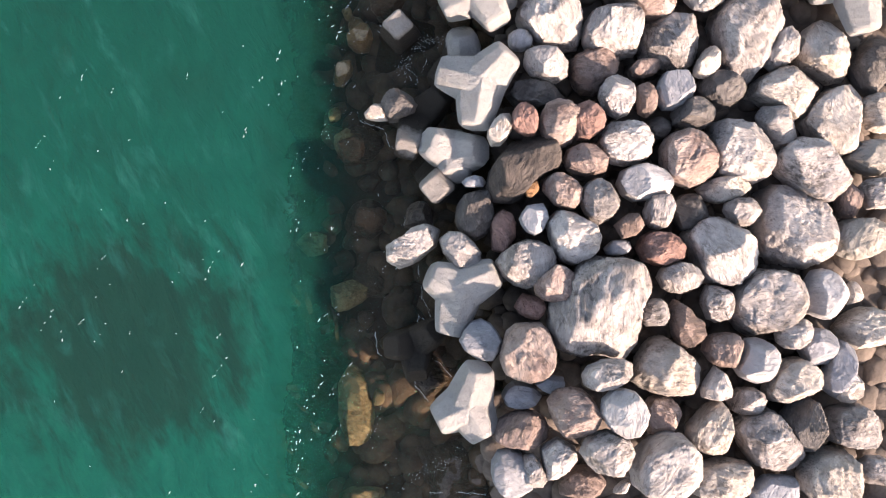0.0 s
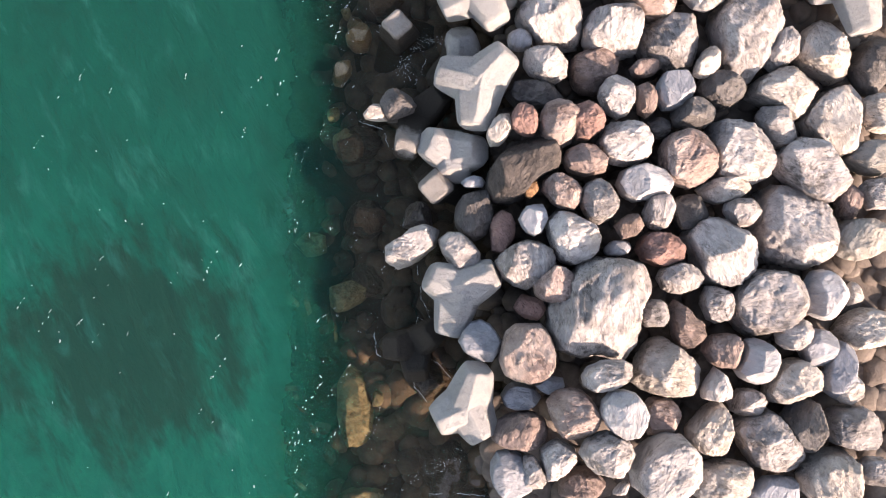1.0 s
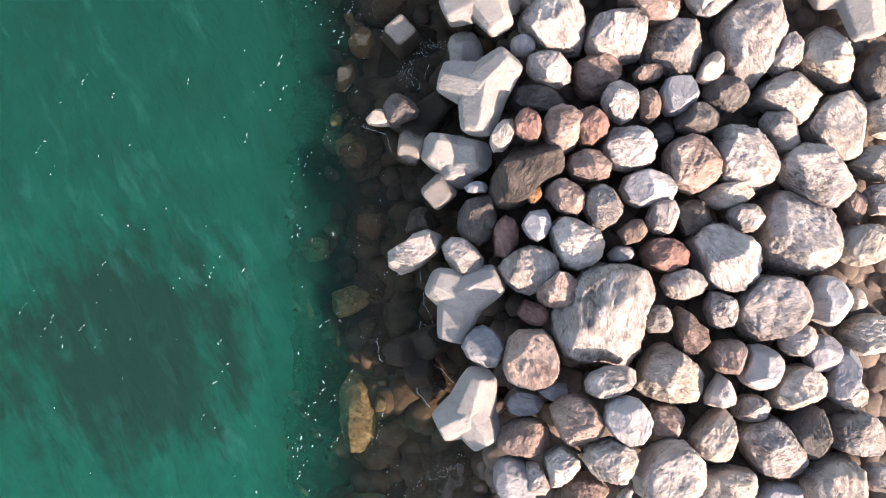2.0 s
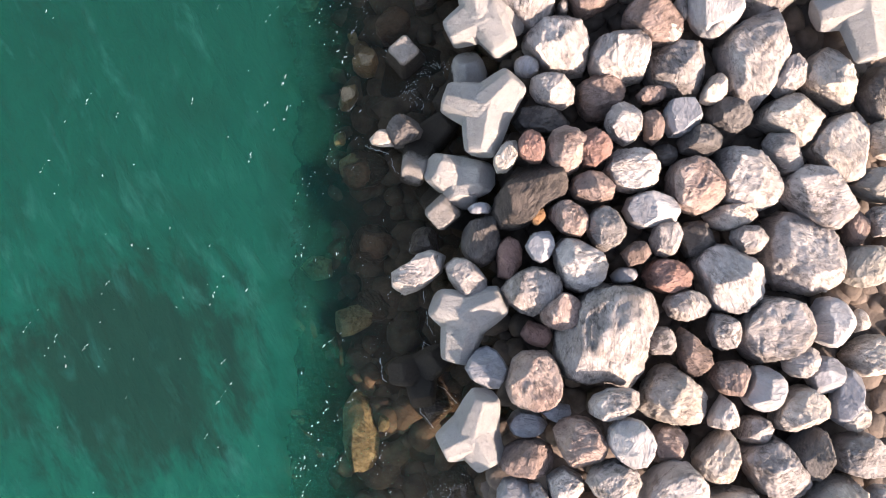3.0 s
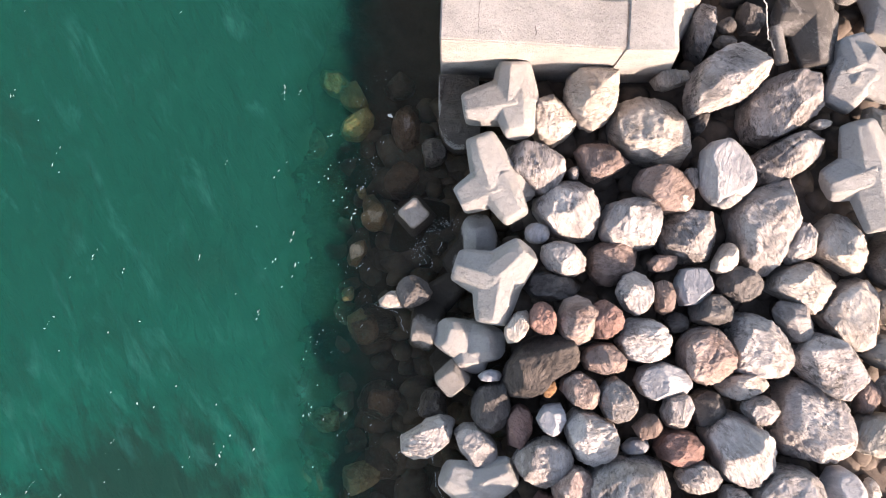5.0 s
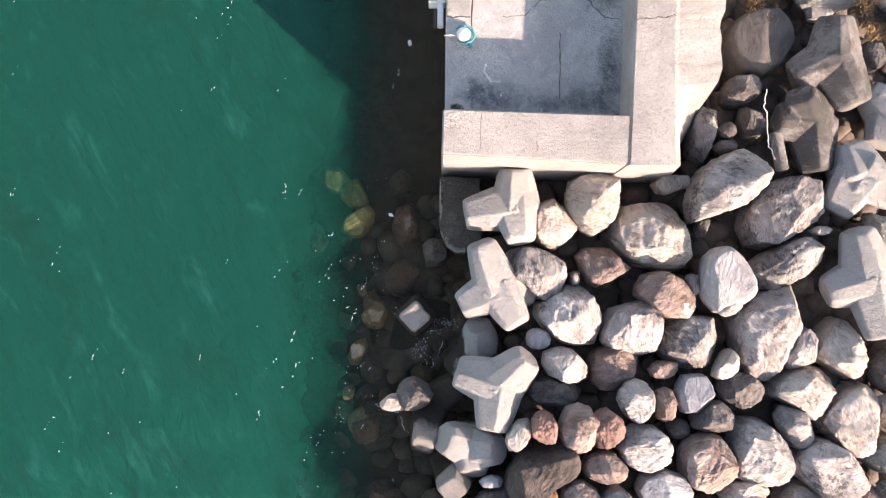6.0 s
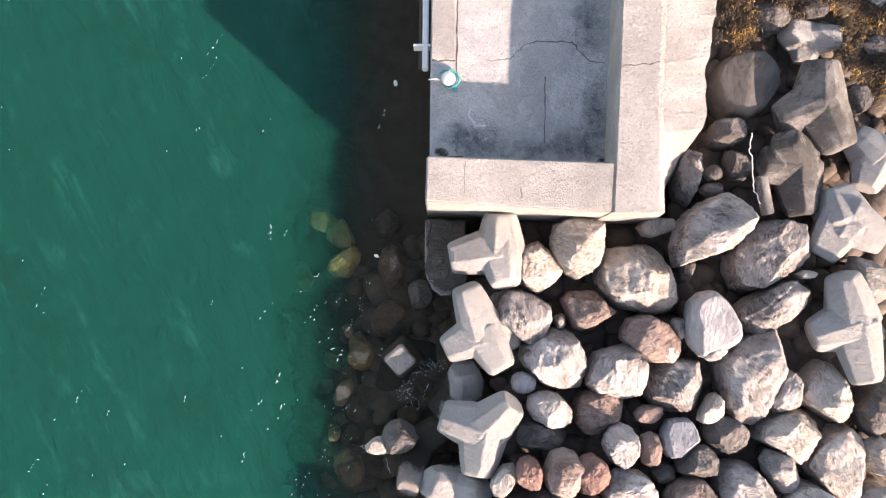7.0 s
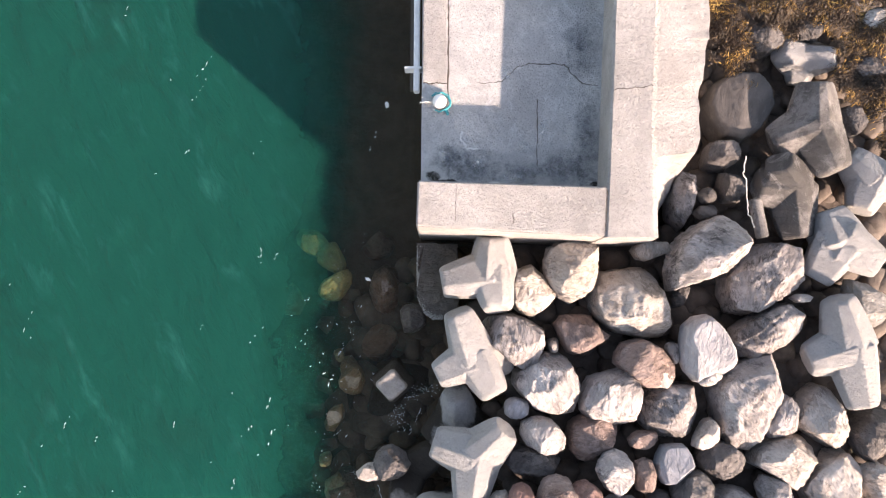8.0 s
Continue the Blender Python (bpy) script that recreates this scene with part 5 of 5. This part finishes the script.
for k, (x, y, rx, ry) in enumerate(((1.3, 12.05, 0.3, 0.3), (1.37, 9.82, 0.5, 0.2), (-0.05, 10.3, 0.16, 0.3), (1.65, 10.45, 0.3, 0.25), (0.7, 10.15, 0.22, 0.22), (2.1, 10.9, 0.3, 0.4))):
    stain(x, y, rx, ry, 1.2802 + 0.0003 * k, LIME, "pale lime bloom")


def mooring_buoy(x, y, z):
    """A white float tied to the deck's edge with turquoise rope."""
    buoy = new("mooring_buoy")
    buoy.location = (x, y, z)
    bm = bmesh.new()
    bmesh.ops.create_uvsphere(bm, u_segments=24, v_segments=14, radius=0.15)
    for v in bm.verts:
        v.co.z = v.co.z * 0.9 + 0.135
    part("float", bm, PAINT, buoy, "scuffed white float", True)
    rng = np.random.RandomState(3)
    for k in range(3):
        pts = [((0.19 + 0.02 * k + rng.uniform(-0.02, 0.02)) * math.cos(t), (0.19 + rng.uniform(-0.02, 0.03)) * math.sin(t), 0.03 + 0.03 * k) for t in np.linspace(-2.4 + 0.3 * k, 2.0 + 0.2 * k, 20)]
        part("rope_coil", tube(pts, 0.014), ROPE_BLUE if k else ROPE_WHITE, buoy, "turquoise rope coil" if k else "white rope coil", True)
    part("tail", tube([(-0.15, 0.0, 0.05), (-0.27, 0.02, 0.03), (-0.42, 0.0, 0.02)], 0.014), ROPE_WHITE, buoy, "short white rope tail", True)
    part("frayed_end", tube([(0.10, -0.16, 0.04), (0.16, -0.20, 0.03), (0.17, -0.27, 0.02)], 0.03), ROPE_BLUE, buoy, "frayed turquoise rope end", True)
    return tagged(buoy, "white mooring float with turquoise rope lying on the deck", "buoy")


mooring_buoy(-0.10, 11.42, 1.275)


def fender_beam():
    """A pale timber rubbing beam bolted to the quay's sea face, with two brackets."""
    beam = new("rubbing_beam")
    beam.location = (-0.60, 0, 0)
    part("beam", prism([(-0.06, 11.72), (0.07, 11.72), (0.15, 21.0), (0.02, 21.0)], 0.80, 1.10, 0.02), PAINT, beam, "weathered white timber beam")
    part("lower_rail", prism([(-0.15, 11.9), (-0.08, 11.9), (0.0, 21.0), (-0.07, 21.0)], 0.25, 0.38, 0.01), CRACK, beam, "dark lower rail")
    for y in (12.2, 15.2):
        part("bracket", prism([(-0.25, y), (0.12, y), (0.12, y + 0.05), (-0.25, y + 0.05)], 0.72, 1.12, 0.01), PAINT, beam, "pale steel bracket")
    return tagged(beam, "weathered white rubbing beam bolted along the quay face", "fender")


fender_beam()


def rope_line(points, radius, label, seed):
    rng = np.random.RandomState(seed)
    pts = []
    for (a, b) in zip(points, points[1:]):
        for k in range(6):
            c = Vector(a).lerp(Vector(b), k / 6)
            pts.append((c.x + rng.uniform(-0.03, 0.03), c.y, c.z + rng.uniform(-0.01, 0.02)))
    pts.append(points[-1])
    empty = tube(pts, radius)
    me = bpy.data.meshes.new("rope")
    empty.to_mesh(me)
    empty.free()
    me.materials.append(ROPE_WHITE)
    return tagged(new("rope", me), label, "rope")


rope_line([(6.38, 10.28, 1.25), (6.33, 9.92, 1.22), (6.42, 9.55, 1.17), (6.41, 9.1, 1.15), (6.46, 8.75, 1.4)], 0.014, "bleached white rope trailing over dark stones", 2)


def pipe_stub(x, y, z, length, radius, turn):
    bm = bmesh.new()
    bmesh.ops.create_cone(bm, segments=18, radius1=radius, radius2=radius, depth=length, cap_ends=True)
    bmesh.ops.bevel(bm, geom=[e for e in bm.edges if e.calc_face_angle(0) > 1], offset=0.02, segments=2, affect="EDGES")
    me = bpy.data.meshes.new("concrete_post")
    bm.to_mesh(me)
    bm.free()
    me.materials.append(SHADE_CONCRETE)
    ob = new("concrete_post", me)
    ob.matrix_world = pose(x, y, z, 86, 0, turn)
    return tagged(ob, "short round concrete post lying between blocks", "post")


def plastic_scrap(x, y, z, size, seed):
    """A crumpled scrap of white plastic."""
    rng = np.random.RandomState(seed)
    bm = bmesh.new()
    bmesh.ops.create_icosphere(bm, subdivisions=2, radius=size)
    for v in bm.verts:
        k = 1 + 0.5 * noise.noise(v.co / size * 1.6 + Vector((seed, 0, 0)))
        v.co = Vector((v.co.x * 1.3, v.co.y * 0.7, v.co.z * 0.35 + size * 0.1)) * k
    me = bpy.data.meshes.new("plastic_scrap")
    bm.to_mesh(me)
    bm.free()
    me.materials.append(PAINT)
    ob = new("plastic_scrap", me)
    ob.matrix_world = pose(x, y, z, 0, 0, rng.uniform(0, 180))
    return tagged(ob, "small crumpled white plastic scrap floating beside the quay", "litter")


plastic_scrap(-1.31, 11.77, SEA, 0.065, 3)
plastic_scrap(-1.74, 7.74, SEA, 0.05, 8)


# ---- golden wrack on the stones beside the quay ----
def wrack():
    rng = np.random.RandomState(21)
    verts, polys = [], []
    beds = ((5.95, 13.5, 0.22, 0.6, 260), (6.4, 12.7, 0.16, 0.4, 230), (7.0, 13.8, 0.35, 0.25, 200), (7.5, 13.4, 0.3, 0.3, 220), (8.5, 13.6, 0.55, 0.3, 380),
            (9.3, 13.0, 0.5, 0.3, 300), (8.9, 12.1, 0.4, 0.35, 330), (9.5, 11.7, 0.4, 0.4, 330), (9.7, 14.1, 0.6, 0.5, 260), (9.7, 10.6, 0.2, 0.3, 130))
    for bx, by, sx, sy, count in beds:
        spots = [(rng.normal(bx, sx * 0.55), rng.normal(by, sy * 0.55), rng.normal(-1.2, 0.7)) for _ in range(count // 5)]
        for n in range(len(spots) * 48):
            cx_, cy_, comb = spots[n // 48]
            x, y = rng.normal(cx_, 0.085), rng.normal(cy_, 0.085)
            if x < 5.75:
                continue
            z = 0.80 + 0.25 * noise.noise(Vector((x * 1.5, y * 1.5, 2))) + rng.uniform(0, 0.12)
            a, ln, wd = rng.normal(comb, 0.5), rng.uniform(0.05, 0.14), rng.uniform(0.003, 0.008)
            k = len(verts)
            for i in range(4):
                t = i / 3
                aa = a + 0.8 * (t - 0.5) * rng.uniform(-1, 1)
                c = np.array((x + math.cos(aa) * ln * t, y + math.sin(aa) * ln * t, z + 0.10 * math.sin(3.1 * t) * rng.uniform(0.3, 1) - 0.05 * t))
                w = np.array((-math.sin(aa), math.cos(aa), rng.uniform(-0.6, 0.6))) * wd * (1 - 0.6 * abs(t - 0.45))
                verts += [c + w, c - w]
                if i:
                    polys.append((k + 2 * i - 2, k + 2 * i - 1, k + 2 * i + 1, k + 2 * i))
    tagged(mesh_object("bladder_wrack", verts, polys, KELP, smooth=True), "golden brown bladder wrack draped over dark stones", "seaweed", kind="stuff")


wrack()
pipe_stub(6.72, 8.98, 0.95, 0.85, 0.14, 8)


def broken_slab():
    """A broken wet slab beside the quay's corner, its outer edge crusted with pale barnacles."""
    slab = new("concrete_block")
    slab.location = (-0.2, 7.6, 0)
    rim = [(-0.40, 0.90), (-0.41, 0.30), (-0.40, -0.28), (-0.26, -0.62), (-0.06, -0.77), (0.16, -0.76)]
    bm = prism(rim + [(0.50, -0.45), (0.52, 0.30), (0.48, 0.90)], -1.2, 0.30)
    bmesh.ops.subdivide_edges(bm, edges=bm.edges[:], cuts=4, use_grid_fill=True)
    for v in bm.verts:
        v.co += Vector((noise.noise(v.co * 4), noise.noise(v.co * 4 + Vector((9, 0, 0))), 2.2 * noise.noise(v.co * 3))) * 0.04
    part("slab", bm, STONE["w"], slab, "dark wet broken concrete slab")
    rng = np.random.RandomState(17)
    bm = bmesh.new()
    for a_, b_, dense in zip(rim, rim[1:], (60, 60, 55, 70, 45)):
        for _ in range(dense * 3):
            c = Vector(a_).lerp(Vector(b_), rng.rand())
            inward = Vector((-(b_[1] - a_[1]), b_[0] - a_[0])).normalized() * abs(rng.normal(0, 0.035 if a_[1] > 0 else 0.05))
            r, z = rng.uniform(0.004, 0.016), 0.30 + rng.uniform(-0.01, 0.03)
            ring = [bm.verts.new((c.x + inward.x + r * math.cos(t) * rng.uniform(0.7, 1.2), c.y + inward.y + r * math.sin(t), z)) for t in (0, 1.26, 2.51, 3.77, 5.03)]
            tip = bm.verts.new((c.x + inward.x, c.y + inward.y, z + r))
            for i in range(5):
                bm.faces.new((ring[i], ring[(i + 1) % 5], tip))
    part("crust", bm, CRUST, slab, "pale barnacle crust along the edge")
    return tagged(slab, "broken wet concrete slab with a crusted grey rim", "concrete block")


broken_slab()
